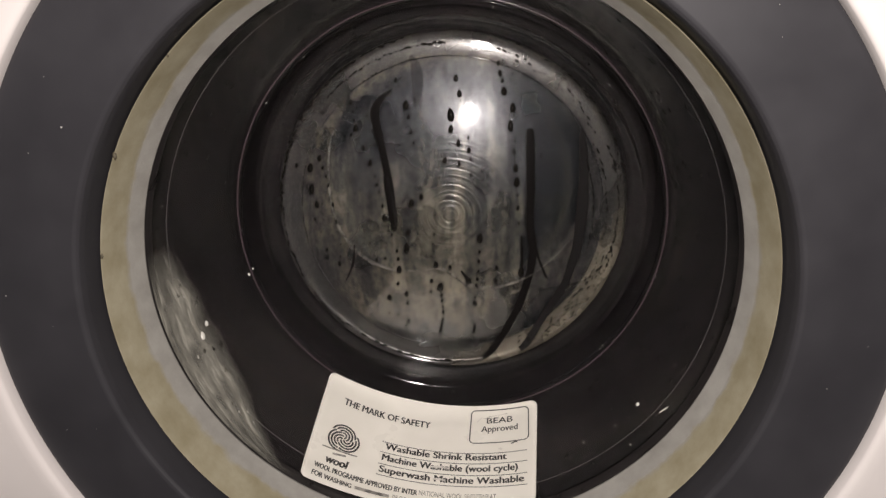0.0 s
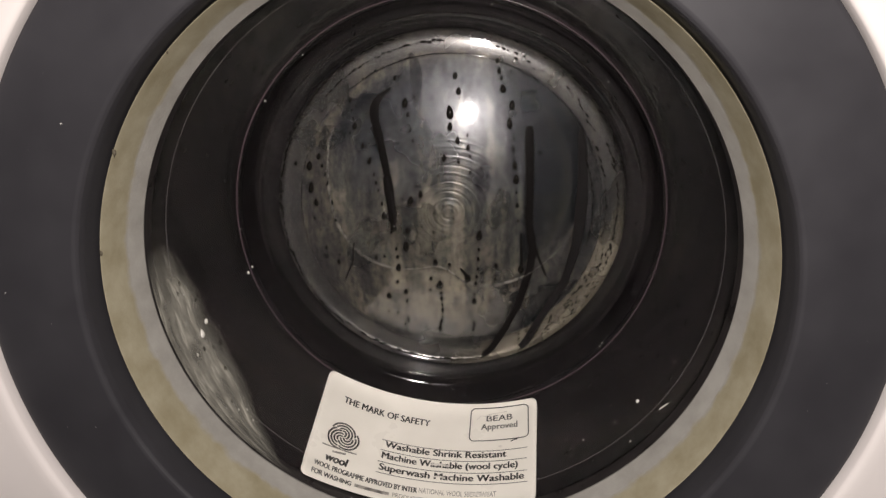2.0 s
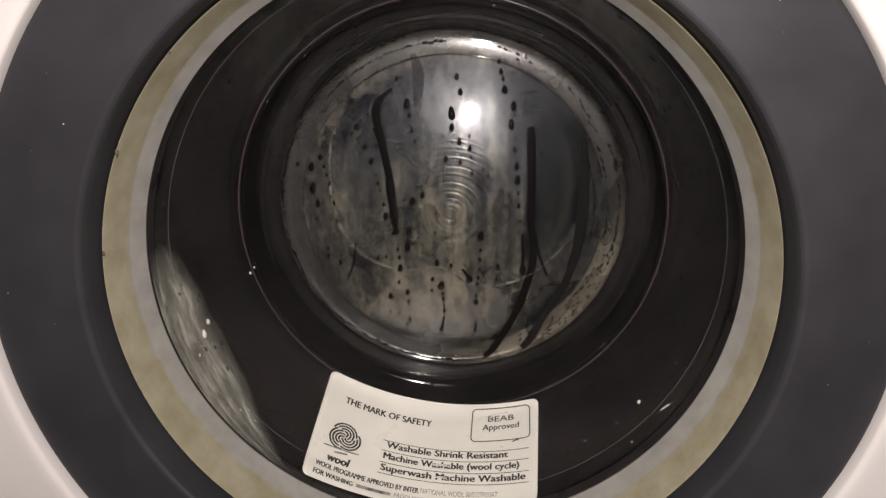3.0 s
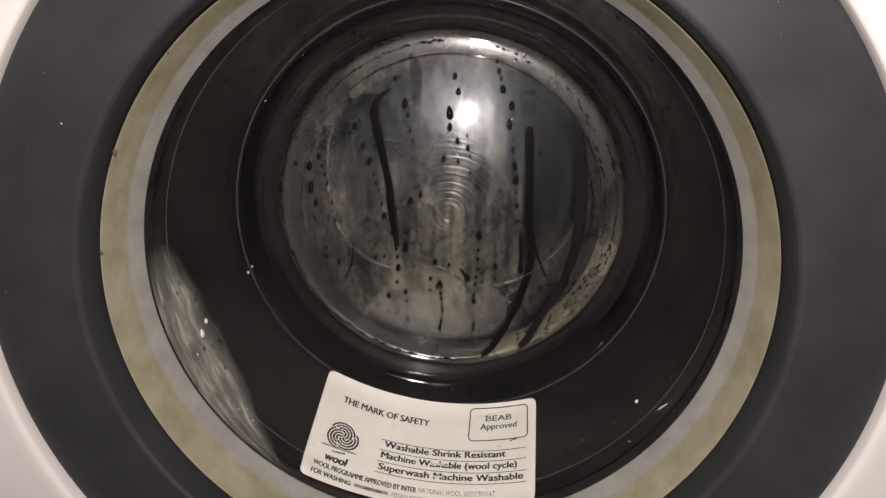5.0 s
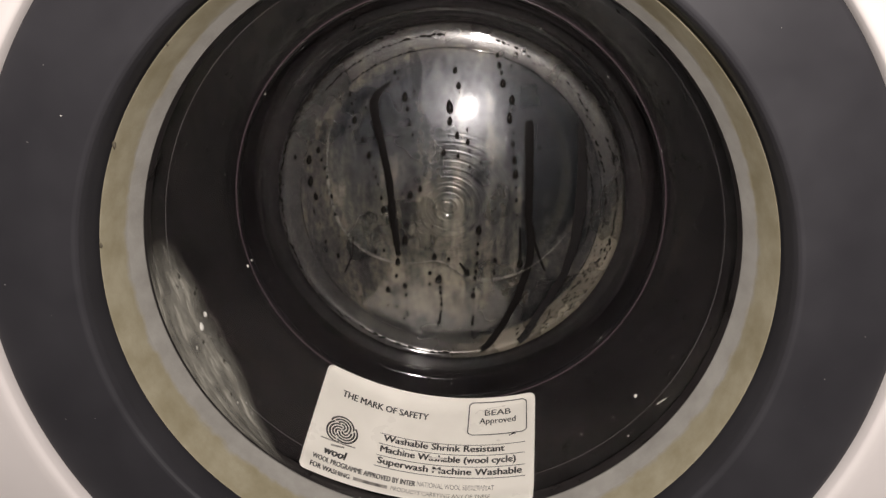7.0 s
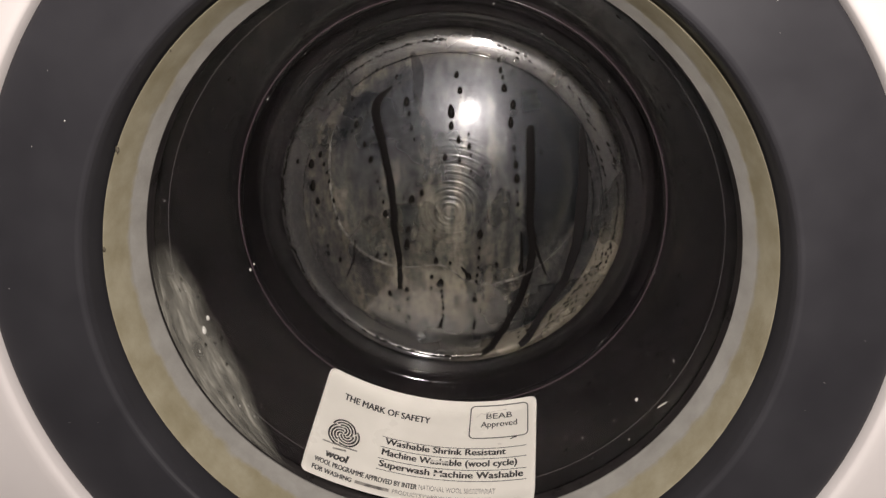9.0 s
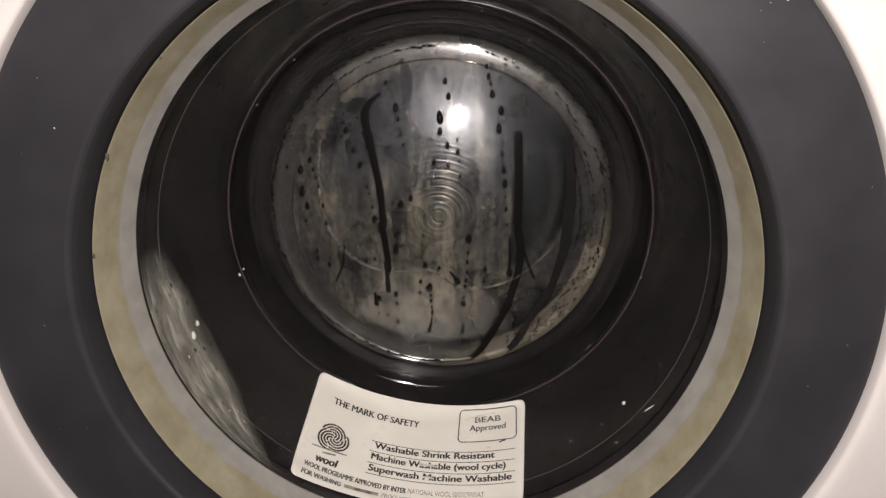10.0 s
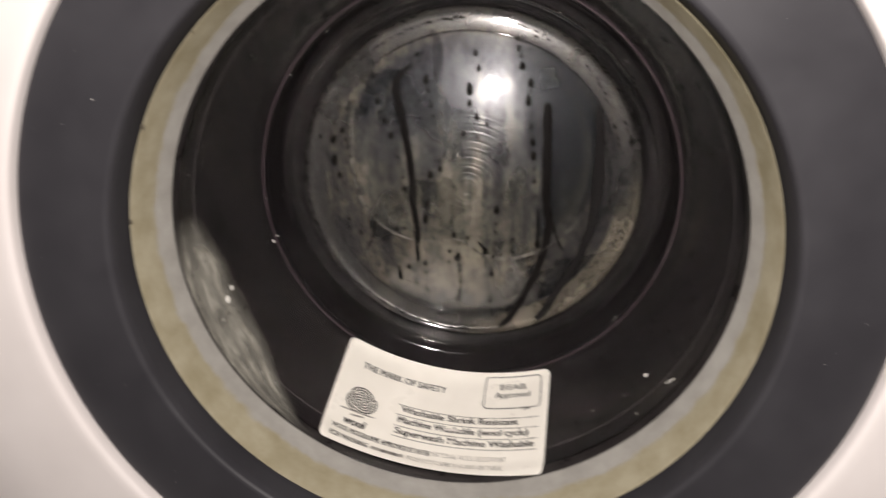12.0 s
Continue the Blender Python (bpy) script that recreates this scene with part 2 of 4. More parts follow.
    ln.new(tint.outputs[2], b.inputs["Base Color"])
    ln.new(ramp(nt, ln, blots, [(0.3, (0.22,) * 3), (0.7, (0.36,) * 3)]), b.inputs["Roughness"])
    brushed = grain(nt, ln, coords(nt, ln, (0.2, 1, 2.2)), 260, 5, 0.6)
    bump(nt, ln, b, maths(nt, ln, "ADD", mottled, maths(nt, ln, "MULTIPLY", brushed, 0.7)), 0.25, 0.0003)
    return m


def residue_material():
    m, nt, ln, b = material("soap_residue", (0.36, 0.345, 0.30), 0.13)
    vec = coords(nt, ln)
    cloud = ramp(nt, ln, grain(nt, ln, vec, 70, 6, 0.6), [(0.3, (0.45,) * 3), (0.7, (1.0,) * 3)])
    uv = nt.new("ShaderNodeUVMap")
    sep = nt.new("ShaderNodeSeparateXYZ")
    ln.new(uv.outputs["UV"], sep.inputs[0])
    edge = ramp(nt, ln, sep.outputs["Y"], [(0.0, (0.80,) * 3), (0.35, (0.62,) * 3), (0.62, (0.80,) * 3), (0.70, (0.60,) * 3), (0.85, (0.22,) * 3), (1.0, (0.0,) * 3)])
    ends = ramp(nt, ln, sep.outputs["X"], [(0.0, (0.0,) * 3), (0.18, (1.0,) * 3), (0.7, (0.9,) * 3), (1.0, (0.0,) * 3)])
    # ridges drawn along the rim
    along = nt.new("ShaderNodeMapping")
    along.inputs["Scale"].default_value = (4.0, 3.0, 1.0)
    ln.new(uv.outputs["UV"], along.inputs["Vector"])
    ridge = ramp(nt, ln, grain(nt, ln, along.outputs["Vector"], 1.6, 2, 0.5), [(0.36, (0.25,) * 3), (0.52, (0.62,) * 3), (0.66, (1.25, 1.25, 1.25))])
    a = maths(nt, ln, "MULTIPLY", maths(nt, ln, "MULTIPLY", edge, ends), maths(nt, ln, "MULTIPLY", maths(nt, ln, "ADD", maths(nt, ln, "MULTIPLY", cloud, 0.6), ridge), 1.0))
    ln.new(a, b.inputs["Alpha"])
    bump(nt, ln, b, maths(nt, ln, "ADD", ridge, maths(nt, ln, "MULTIPLY", cloud, 0.5)), 0.5, 0.0016)
    return m


M_GLASS = glass_material()
M_GLASS_SIDE = glass_material()
M_GLASS_SIDE.name = "filmed_bowl_glass"
M_GLASS_SIDE.node_tree.nodes["Principled BSDF"].inputs["Specular IOR Level"].default_value = 0.25
M_GLASS_SIDE.node_tree.nodes["Principled BSDF"].inputs["IOR"].default_value = 1.40
M_FOG = fog_material()
M_RESIDUE = residue_material()


# ---- helpers for meshes ----
def part(name, bm, mat, parent=None, label="", smooth=True):
    me = bpy.data.meshes.new(name)
    bm.to_mesh(me)
    bm.free()
    me.materials.append(mat)
    if smooth:
        for p in me.polygons:
            p.use_smooth = True
    ob = new(name, me)
    if parent:
        ob.parent = parent
    if label:
        tagged(ob, label)
    return ob


def revolved(profile, n=192, closed=False):
    """A surface turned about the door's axis (y); profile: (radius, depth)."""
    bm = bmesh.new()
    rings = []
    for r, y in profile:
        if r < 1e-6:
            rings.append([bm.verts.new((0, y, 0))])
        else:
            rings.append([bm.verts.new((r * math.sin(2 * math.pi * i / n), y, -r * math.cos(2 * math.pi * i / n))) for i in range(n)])
    pairs = list(zip(rings, rings[1:]))
    if closed:
        pairs.append((rings[-1], rings[0]))
    for a, b in pairs:
        for i in range(n):
            j = (i + 1) % n
            if len(a) == 1:
                bm.faces.new((a[0], b[i], b[j]))
            elif len(b) == 1:
                bm.faces.new((a[i], b[0], a[j]))
            else:
                bm.faces.new((a[i], b[i], b[j], a[j]))
    bmesh.ops.recalc_face_normals(bm, faces=bm.faces)
    return bm


def rounded(points, k=4, f=0.35):
    """The same line with its inner corners rounded off."""
    out = [points[0]]
    for p, q, s in zip(points, points[1:], points[2:]):
        p, q, s = Vector(p), Vector(q), Vector(s)
        d = min((q - p).length, (s - q).length) * f
        a, b = q + (p - q).normalized() * d, q + (s - q).normalized() * d
        for i in range(k + 1):
            w = i / k
            out.append(tuple(a * (1 - w) ** 2 + q * 2 * w * (1 - w) + b * w * w))
    out.append(points[-1])
    return out


def box(bm, x0, x1, y0, y1, z0, z1, bevel=0.0):
    v = [bm.verts.new((x, y, z)) for x in (x0, x1) for y in (y0, y1) for z in (z0, z1)]
    fs = [bm.faces.new([v[i] for i in f]) for f in ((0, 1, 3, 2), (4, 6, 7, 5), (0, 4, 5, 1), (2, 3, 7, 6), (0, 2, 6, 4), (1, 5, 7, 3))]
    if bevel:
        es = list({e for f in fs for e in f.edges})
        bmesh.ops.bevel(bm, geom=es, offset=bevel, segments=3, affect="EDGES", profile=0.7)
    bmesh.ops.recalc_face_normals(bm, faces=bm.faces)
    return bm


# ---- the bowl's shape ----
DOME_R, DOME_Y = 0.27, 0.408          # the bottom of the bowl swells towards the room


def dome_depth(r):
    return DOME_Y - math.sqrt(DOME_R ** 2 - r * r)


def ring_relief(r):
    """Turned rings about the middle."""
    if r > 0.047:
        return 0.0
    wobble = math.sin(r * 2 * math.pi / 0.0031) + 0.8 * math.sin(r * 2 * math.pi / 0.0019 + 1.0) + 0.6 * math.sin(r * 2 * math.pi / 0.0067)
    return 0.00007 * wobble * (1 - r / 0.05) ** 0.7 * (1 + 1.2 * math.exp(-(r / 0.012) ** 2))


VALLEY = [(0.0918, 0.1541), (0.0930, 0.1545), (0.0965, 0.1553), (0.1000, 0.1558), (0.1030, 0.1557), (0.1052, 0.1545), (0.1072, 0.1518)]
WALL = [(0.1072, 0.1518), (0.1092, 0.1470), (0.1112, 0.1425), (0.1132, 0.1398), (0.1185, 0.1382), (0.1240, 0.1364), (0.1262, 0.1345)]
CONE = [(0.1262, 0.1345), (0.1272, 0.1300), (0.1282, 0.1254), (0.1365, 0.0900), (0.1448, 0.0550), (0.1457, 0.0512), (0.14595, 0.0502)]


def surface(x, z):
    """Depth and normal of the bowl's inner face before the point (x, z)."""
    def depth(r):
        if r <= 0.0918:
            return dome_depth(r)
        line = VALLEY + WALL[1:] + CONE[1:]
        for (r0, y0), (r1, y1) in zip(line, line[1:]):
            if r <= r1:
                return y0 + (y1 - y0) * (r - r0) / (r1 - r0)
        return 0.05
    r = math.hypot(x, z)
    slope = (depth(r + 0.0005) - depth(max(0, r - 0.0005))) / 0.001
    way = Vector((x / r, 0, z / r)) if r > 1e-5 else Vector((1, 0, 0))
    return depth(r), (way * slope + Vector((0, -1, 0))).normalized()


AXIS = Matrix.Translation((0, 0, ZC))

# ---- room ----
def slab(name, x0, x1, y0, y1, z0, z1, mat, label):
    ob = part(name, box(bmesh.new(), x0, x1, y0, y1, z0, z1), mat, smooth=False)
    return tagged(ob, label, name.split("_")[0], kind="structure")


slab("floor", -1.6, 1.6, -2.2, 0.75, -0.1, 0.0, M_FLOOR, "brown vinyl floor of a dark room")
slab("ceiling", -1.6, 1.6, -2.2, 0.75, 2.4, 2.5, M_CEIL, "plain white painted ceiling of the room")
slab("wall_north", -1.6, 1.6, 0.65, 0.75, 0.0, 2.4, M_WALL, "plain painted wall behind the washing machine")
slab("wall_south", -1.6, 1.6, -2.3, -2.2, 0.0, 2.4, M_WALL, "plain painted wall facing the washing machine")
slab("wall_west", -1.7, -1.6, -2.2, 0.75, 0.0, 2.4, M_WALL, "plain painted side wall of the room")
slab("wall_east", 1.6, 1.7, -2.2, 0.75, 0.0, 2.4, M_WALL, "plain painted side wall of the room")

# ---- washing machine ----
machine = new("washing_machine")
machine.matrix_world = AXIS
tagged(machine, "white front-loading washing machine with a dark grey door surround", "washing machine")


def front_panel():
    """White front with a round opening whose edge is turned in."""
    bm = bmesh.new()
    n = 192
    rings = []
    x0, x1, z0, z1 = -0.298, 0.298, 0.06 - ZC, 0.848 - ZC
    for r, y in ((0.2014, 0.0120), (0.2014, 0.0008), (0.2015, -0.0002), (0.2017, -0.0036), (0.2020, -0.0044), (0.2026, -0.0051), (0.2036, -0.0057), (0.2052, -0.0061), (0.2090, -0.0062), (0.2450, -0.0062)):
        rings.append([bm.verts.new((r * math.sin(2 * math.pi * i / n), y, -r * math.cos(2 * math.pi * i / n))) for i in range(n)])
    for y, f in ((-0.0062, 0.995), (-0.002, 1.0), (0.02, 1.0)):
        ring = []
        for i in range(n):
            s, c = math.sin(2 * math.pi * i / n), -math.cos(2 * math.pi * i / n)
            k = min((x1 if s > 0 else -x0) / max(abs(s), 1e-6), (z1 if c > 0 else -z0) / max(abs(c), 1e-6))
            ring.append(bm.verts.new((s * k * f, y, c * k * f)))
        rings.append(ring)
    for a, b in zip(rings, rings[1:]):
        for i in range(n):
            j = (i + 1) % n
            bm.faces.new((a[i], b[i], b[j], a[j]))
    bmesh.ops.recalc_face_normals(bm, faces=bm.faces)
    return part("front_panel", bm, M_WHITE, machine, "white enamelled front panel")


front_panel()
part("side_panel", box(bmesh.new(), -0.300, -0.285, 0.0205, 0.55, 0.06 - ZC, 0.83 - ZC), M_WHITE, machine, smooth=False)
part("side_panel", box(bmesh.new(), 0.285, 0.300, 0.0205, 0.55, 0.06 - ZC, 0.83 - ZC), M_WHITE, machine, smooth=False)
part("back_panel", box(bmesh.new(), -0.285, 0.285, 0.535, 0.55, 0.06 - ZC, 0.83 - ZC), M_WHITE, machine, smooth=False)
part("top", box(bmesh.new(), -0.300, 0.300, 0.0205, 0.55, 0.83 - ZC, 0.85 - ZC, 0.004), M_WHITE, machine, smooth=False)
part("plinth", box(bmesh.new(), -0.285, 0.285, 0.03, 0.53, -ZC, 0.06 - ZC), M_BEZEL, machine, smooth=False)

# dark surround: a flat ring that falls in towards the door
BEZEL = [(0.2012, 0.0100), (0.2008, 0.0008), (0.1990, 0.0), (0.1720, -0.0006), (0.1695, -0.0006), (0.1640, -0.0005), (0.1588, -0.0003), (0.1574, 0.0002), (0.1563, 0.0014), (0.1555, 0.0050), (0.1549, 0.0150), (0.1547, 0.0290)]
part("door_surround", revolved(rounded(BEZEL, 4, 0.3)), M_BEZEL, machine, "dark grey moulded plastic door surround")
YELLOW = [(0.1547, 0.0305), (0.1541, 0.0290), (0.1539, 0.0170), (0.1534, 0.0156), (0.1530, 0.0170), (0.1502, 0.0305), (0.1495, 0.0340)]
part("door_ring", revolved(rounded(YELLOW, 3, 0.15)), M_YELLOW, machine, "yellowed plastic ring round the door glass")
LIP = [(0.1495, 0.0340), (0.1491, 0.0356), (0.1456, 0.0442), (0.1452, 0.0452), (0.1456, 0.0466), (0.1472, 0.0500)]
part("rim_lip", revolved(rounded(LIP, 4, 0.3)), M_YELLOW, machine, "pale grey inner lip of the door ring")

# band along the glass edge, its grey painting the lip's reflection
FLANGE = [(0.1462, 0.0462), (0.1454, 0.0463), (0.14535, 0.0500), (0.14500, 0.0540), (0.1453, 0.0541)]
part("flange_reflection", revolved(rounded(FLANGE, 2, 0.25)), M_FLANGE_REFLECTION, machine, "dull grey band at the glass bowl's edge, a painted reflection")


def grime(x, z, r, size):
    """A small brown crust on the yellowed ring."""
    bm = bmesh.new()
    bmesh.ops.create_icosphere(bm, subdivisions=2, radius=1.0)
    k = r / math.hypot(x, z)
    for v in bm.verts:
        w = 1 + 0.5 * noise.noise(v.co * 1.7 + Vector((x * 90, 0, z * 90)))
        v.co = Vector((x * k + v.co.x * size * 0.5 * w, 0.0160 + v.co.y * size * 0.4, z * k + v.co.z * size * w))
    part("grime_spot", bm, M_GRIME, machine, "small brown grime spot on the ring")


grime(-0.1502, 0.0144, 0.1530, 0.0014)
grime(-0.1381, 0.0609, 0.1530, 0.0017)
grime(-0.1100, 0.1040, 0.1531, 0.0008)


def bowl():
    inner = [(0.0, dome_depth(0))]
    r = 0.0007
    while r < 0.0470:
        inner.append((r, dome_depth(r) + ring_relief(r)))
        r += 0.00045
    inner += [(0.05 + 0.004 * i, dome_depth(0.05 + 0.004 * i)) for i in range(11)]
    groove = [(0.0909, dome_depth(0.0909) + 0.0004)]
    inner += groove + rounded(VALLEY + WALL[1:] + CONE[1:], 3, 0.35)
    outer = [(max(0.0, r + 0.0035 * (r / 0.146) ** 2), y + 0.0035) for r, y in rounded([(0, dome_depth(0))] + [(0.01 * i, dome_depth(0.01 * i)) for i in range(1, 10)] + VALLEY + WALL[1:] + CONE[1:], 2, 0.3)]
    bm = revolved(inner + outer[::-1])
    ob = part("glass_bowl", bm, M_GLASS, machine, "clear glass door bowl wet with drops")
    ob.visible_shadow = False
    ob.data.materials.append(M_GLASS_SIDE)
    for f in ob.data.polygons:
        if math.hypot(f.center.x, f.center.z) > 0.110:
            f.material_index = 1
    return ob


bowl()

# condensation behind the bottom of the bowl, black rubber seal behind its side
FILM = [(0.0, dome_depth(0) + 0.0045)] + [(0.0005 * i, dome_depth(0.0005 * i) + ring_relief(0.0005 * i) + 0.0045) for i in range(1, 96)] + [(0.05 + 0.004 * i, dome_depth(0.05 + 0.004 * i) + 0.0045) for i in range(11)] + [(r, y + 0.0045) for r, y in VALLEY[:6]] + [(0.1060, 0.1578), (0.1068, 0.1560)]
part("condensation", revolved(FILM), M_FOG, machine, "grey mottled condensation on the bottom of the bowl")
# the seal folds back behind the shoulder of the glass, into the dark
SEAL = [(0.1072, 0.1620), (0.1095, 0.1780), (0.1120, 0.1830), (0.1220, 0.1830), (0.1270, 0.1780), (0.1290, 0.1480), (0.1308, 0.1380), (0.1415, 0.0935), (0.1512, 0.0535), (0.1532, 0.0440)]
part("door_seal", revolved(rounded(SEAL, 3, 0.3), 288), M_SEAL, machine, "black rubber door seal")
DRUM = [(0.0, 0.32), (0.20, 0.32), (0.215, 0.29), (0.215, 0.19), (0.17, 0.17)]
part("drum", revolved(rounded(DRUM, 3, 0.3)), M_DRUM, machine, "dull steel drum")


def hoop(name, r, y, thick, mat, label):
    prof = [(r + thick * math.cos(a * math.pi / 4), y + thick * math.sin(a * math.pi / 4)) for a in range(8)]
    return part(name, revolved(prof, closed=True), mat, machine, label)


hoop("seam_ring", 0.1258, 0.1337, 0.0006, M_SEAM, "thin purplish ring moulded into the glass")
# dark line laid along the groove, painting the shade in it
hoop("groove_shade", 0.0918, dome_depth(0.0918) + 0.0002, 0.00028, M_SMEAR_GROOVE_SHADE, "thin dark line painted as shade in the groove round the bowl's bottom")
# added hoop, dark and glossy, that catches the torch along the shoulder
hoop("shoulder_glint_ring", 0.1239, 0.1361, 0.00022, M_FAINT_EDGE, "thin glossy hoop added to catch a highlight on the glass shoulder")
# hoop whose pale colour draws a reflection line near the rim
hoop("reflection_line", 0.1428, 0.0668, 0.0004, M_EDGE_LINE, "thin pale reflection line painted in the glass near its rim")


# ---- label inside the bowl ----
def on_cone(s, v, lift):
    """A point of the cone: s round it from the middle of the label, v down it."""
    y = 0.1310 - 0.0455 * s - 0.973 * v
    r = 0.1460 - (y - 0.05) * 0.2370 if y > 0.0435 else 0.1475
    a = radians(-5.0) + s / r
    n = Vector((-math.sin(a), -0.237, math.cos(a))).normalized()
    return Vector((r * math.sin(a), y, -r * math.cos(a))) + n * lift


def on_label(s, u, lift):
    """The same for the flat sheet: straight lines bow as it wraps the cone; its top edge bridges the fillet of the glass."""
    v = u + 1.05 * s * s - 0.008 * s
    return on_cone(s, v, lift + 0.0020 * min(1.0, max(0.0, (0.0045 - v) / 0.0087)) + 0.0013 * min(1.0, max(0.0, (v - 0.0720) / 0.0060)))


def label_sheet():
    bm = bmesh.new()
    nx, w, c, u0, u1 = 48, 0.0686, 0.0038, -0.0042, 0.0794
    h = u1 - u0
    edge = [0.0, 0.0001, 0.0004, 0.0010, 0.0018, 0.0026, 0.0038]
    levels = edge + [c + (h - 2 * c) * k / 24 for k in range(1, 24)] + [h - e for e in reversed(edge)]
    ny = len(levels) - 1
    def shape(i, j):
        v = levels[j]
        d = min(v, h - v)
        inset = c - math.sqrt(max(0, c * c - (c - d) ** 2)) if d < c else 0
        s = (-1 + 2 * i / nx) * (w - inset)
        return (s * (1 - 0.03 * v / h) if s > 0 else s), u0 + v
    top = [[bm.verts.new(on_label(*shape(i, j), 0.0006)) for i in range(nx + 1)] for j in range(ny + 1)]
    for j in range(ny):
        for i in range(nx):
            bm.faces.new((top[j][i], top[j + 1][i], top[j + 1][i + 1], top[j][i + 1]))
    r = bmesh.ops.extrude_face_region(bm, geom=list(bm.faces))
    for v in r["geom"]:
        if isinstance(v, bmesh.types.BMVert):
            q = v.co
            k = math.hypot(q.x, q.z)
            v.co = Vector((q.x * (1 + 0.0004 / k), q.y, q.z * (1 + 0.0004 / k)))
    bmesh.ops.recalc_face_normals(bm, faces=bm.faces)
    return part("label", bm, M_LABEL, machine, "white vinyl safety and wool programme sticker")


LABEL = label_sheet()
LIFT = 0.0009


def bar(name, points, mat=M_INK, width=0.0004, closed=False, label="", lift=LIFT):
    """A printed line through label points (s, v)."""
    bm = bmesh.new()
    pts = []
    m = len(points)
    for a, b in zip(points, points[1:] + (points[:1] if closed else [])):
        k = max(1, int(math.dist(a, b) / 0.002))
        pts += [(a[0] + (b[0] - a[0]) * i / k, a[1] + (b[1] - a[1]) * i / k) for i in range(k)]
    if not closed:
        pts.append(points[-1])
    rows, n = [], len(pts)
    for i, p in enumerate(pts):
        a = pts[(i - 1) % n] if closed or i else p
        b = pts[(i + 1) % n] if closed or i < n - 1 else p
        d = Vector((b[0] - a[0], b[1] - a[1])).normalized()
        o = Vector((-d.y, d.x)) * width / 2
        rows.append((bm.verts.new(on_label(p[0] + o.x, p[1] + o.y, lift)), bm.verts.new(on_label(p[0] - o.x, p[1] - o.y, lift))))
    for (a, b), (c, d) in zip(rows, rows[1:] + (rows[:1] if closed else [])):
        bm.faces.new((a, b, d, c))
    return part(name, bm, mat, LABEL, label, smooth=False)


def text(words, s0, s1, v, cap, mat=M_INK, name="text", bold=0.0, shear=0.0):
    """Printed words from s0 to s1 on the baseline v, with capitals cap high; bold: how much wider the strokes are."""
    cu = bpy.data.curves.new(name, "FONT")
    cu.body, cu.size, cu.resolution_u, cu.shear = words, 1.0, 3, shear
    tmp = new("lettering", cu)
    me = bpy.data.meshes.new_from_object(tmp.evaluated_get(bpy.context.evaluated_depsgraph_get()))
    bpy.data.objects.remove(tmp)
    bpy.data.curves.remove(cu)
    xs = [p.co.x for p in me.vertices]
    lo, hi = min(xs), max(xs)
    bm = bmesh.new()
    shifts = [(0.0, 0.0, 0.0)]
    if bold:
        shifts += [(bold, 0.0, 0.00004), (bold / 2, bold / 2, 0.00008)]
    for ds, dv, up in shifts:
        verts = [bm.verts.new(on_label(s0 + (p.co.x - lo) / (hi - lo) * (s1 - s0 - bold) + ds, v - p.co.y * cap / 0.73 + dv, LIFT + up)) for p in me.vertices]
        for f in me.polygons:
            bm.faces.new([verts[i] for i in f.vertices])
    bpy.data.meshes.remove(me)
    return part(name, bm, mat, LABEL, "printed words " + words.lower(), smooth=False)


text("THE MARK OF SAFETY", -0.0548, 0.0012, 0.0162, 0.0055, bold=0.0004)
text("BEAB", 0.0362, 0.0527, 0.0101, 0.0050, bold=0.00015)
text("Approved", 0.0330, 0.0560, 0.0170, 0.0050, bold=0.0002)
text("Washable Shrink Resistant", -0.0240, 0.0496, 0.0399, 0.0050, bold=0.0005)
text("Machine Washable (wool cycle)", -0.0247, 0.0565, 0.0487, 0.0050, bold=0.0005)
text("Superwash Machine Washable", -0.0251, 0.0602, 0.0577, 0.0050, bold=0.0005)
text("WOOL PROGRAMME APPROVED BY INTER", -0.0623, -0.0010, 0.0694, 0.0038, bold=0.0003)
text("NATIONAL WOOL SECRETARIAT", 0.0000, 0.0440, 0.0690, 0.0038, M_INK_WORN)
text("FOR WASHING", -0.0626, -0.0385, 0.0762, 0.0038, bold=0.0003)
text("PRODUCTS CARRYING ANY OF THESE", -0.0145, 0.0420, 0.0758, 0.0038, M_INK_WORN)
bar("word_bar", [(-0.0365, 0.0745), (-0.0165, 0.0742)], M_INK_WORN, width=0.0026, label="plain printed bar")
text("wool", -0.0567, -0.0427, 0.0632, 0.0058, bold=0.0007, shear=0.15)
for v in (0.0347, 0.0428, 0.0518, 0.0601):
    bar("rule", [(-0.0262, v), (0.0620, v)], width=0.00045)
bar("word_bar", [(-0.0606, 0.0531), (-0.0390, 0.0520)], M_INK_WORN, 0.0009, label="plain printed bar")
bar("word_bar", [(-0.0535, 0.0560), (-0.0455, 0.0546)], M_INK_WORN, 0.0013, label="plain printed bar")
corner = []
for cx, cv, a0 in ((0.0599, 0.0025, -90), (0.0599, 0.0233, 0), (0.0292, 0.0233, 90), (0.0292, 0.0025, 180)):
    corner += [(cx + 0.003 * math.cos(radians(a0 + 22.5 * k)), cv + 0.003 * math.sin(radians(a0 + 22.5 * k))) for k in range(5)]
bar("frame", corner, width=0.0007, closed=True, label="printed rounded frame")
for a, b, v, w in ((0.0050, 0.0160, 0.0470, 0.0016), (0.0070, 0.0140, 0.0562, 0.0013), (0.0445, 0.0465, 0.0320, 0.0014), (-0.0040, 0.0080, 0.0735, 0.0014), (0.0270, 0.0400, 0.0675, 0.0016)):
    bar("smudge", [(a, v), ((a + b) / 2, v - 0.0006), (b, v + 0.0003)], M_SMUDGE_CREASE, w, label="pale rubbed patch", lift=LIFT + 0.00016)
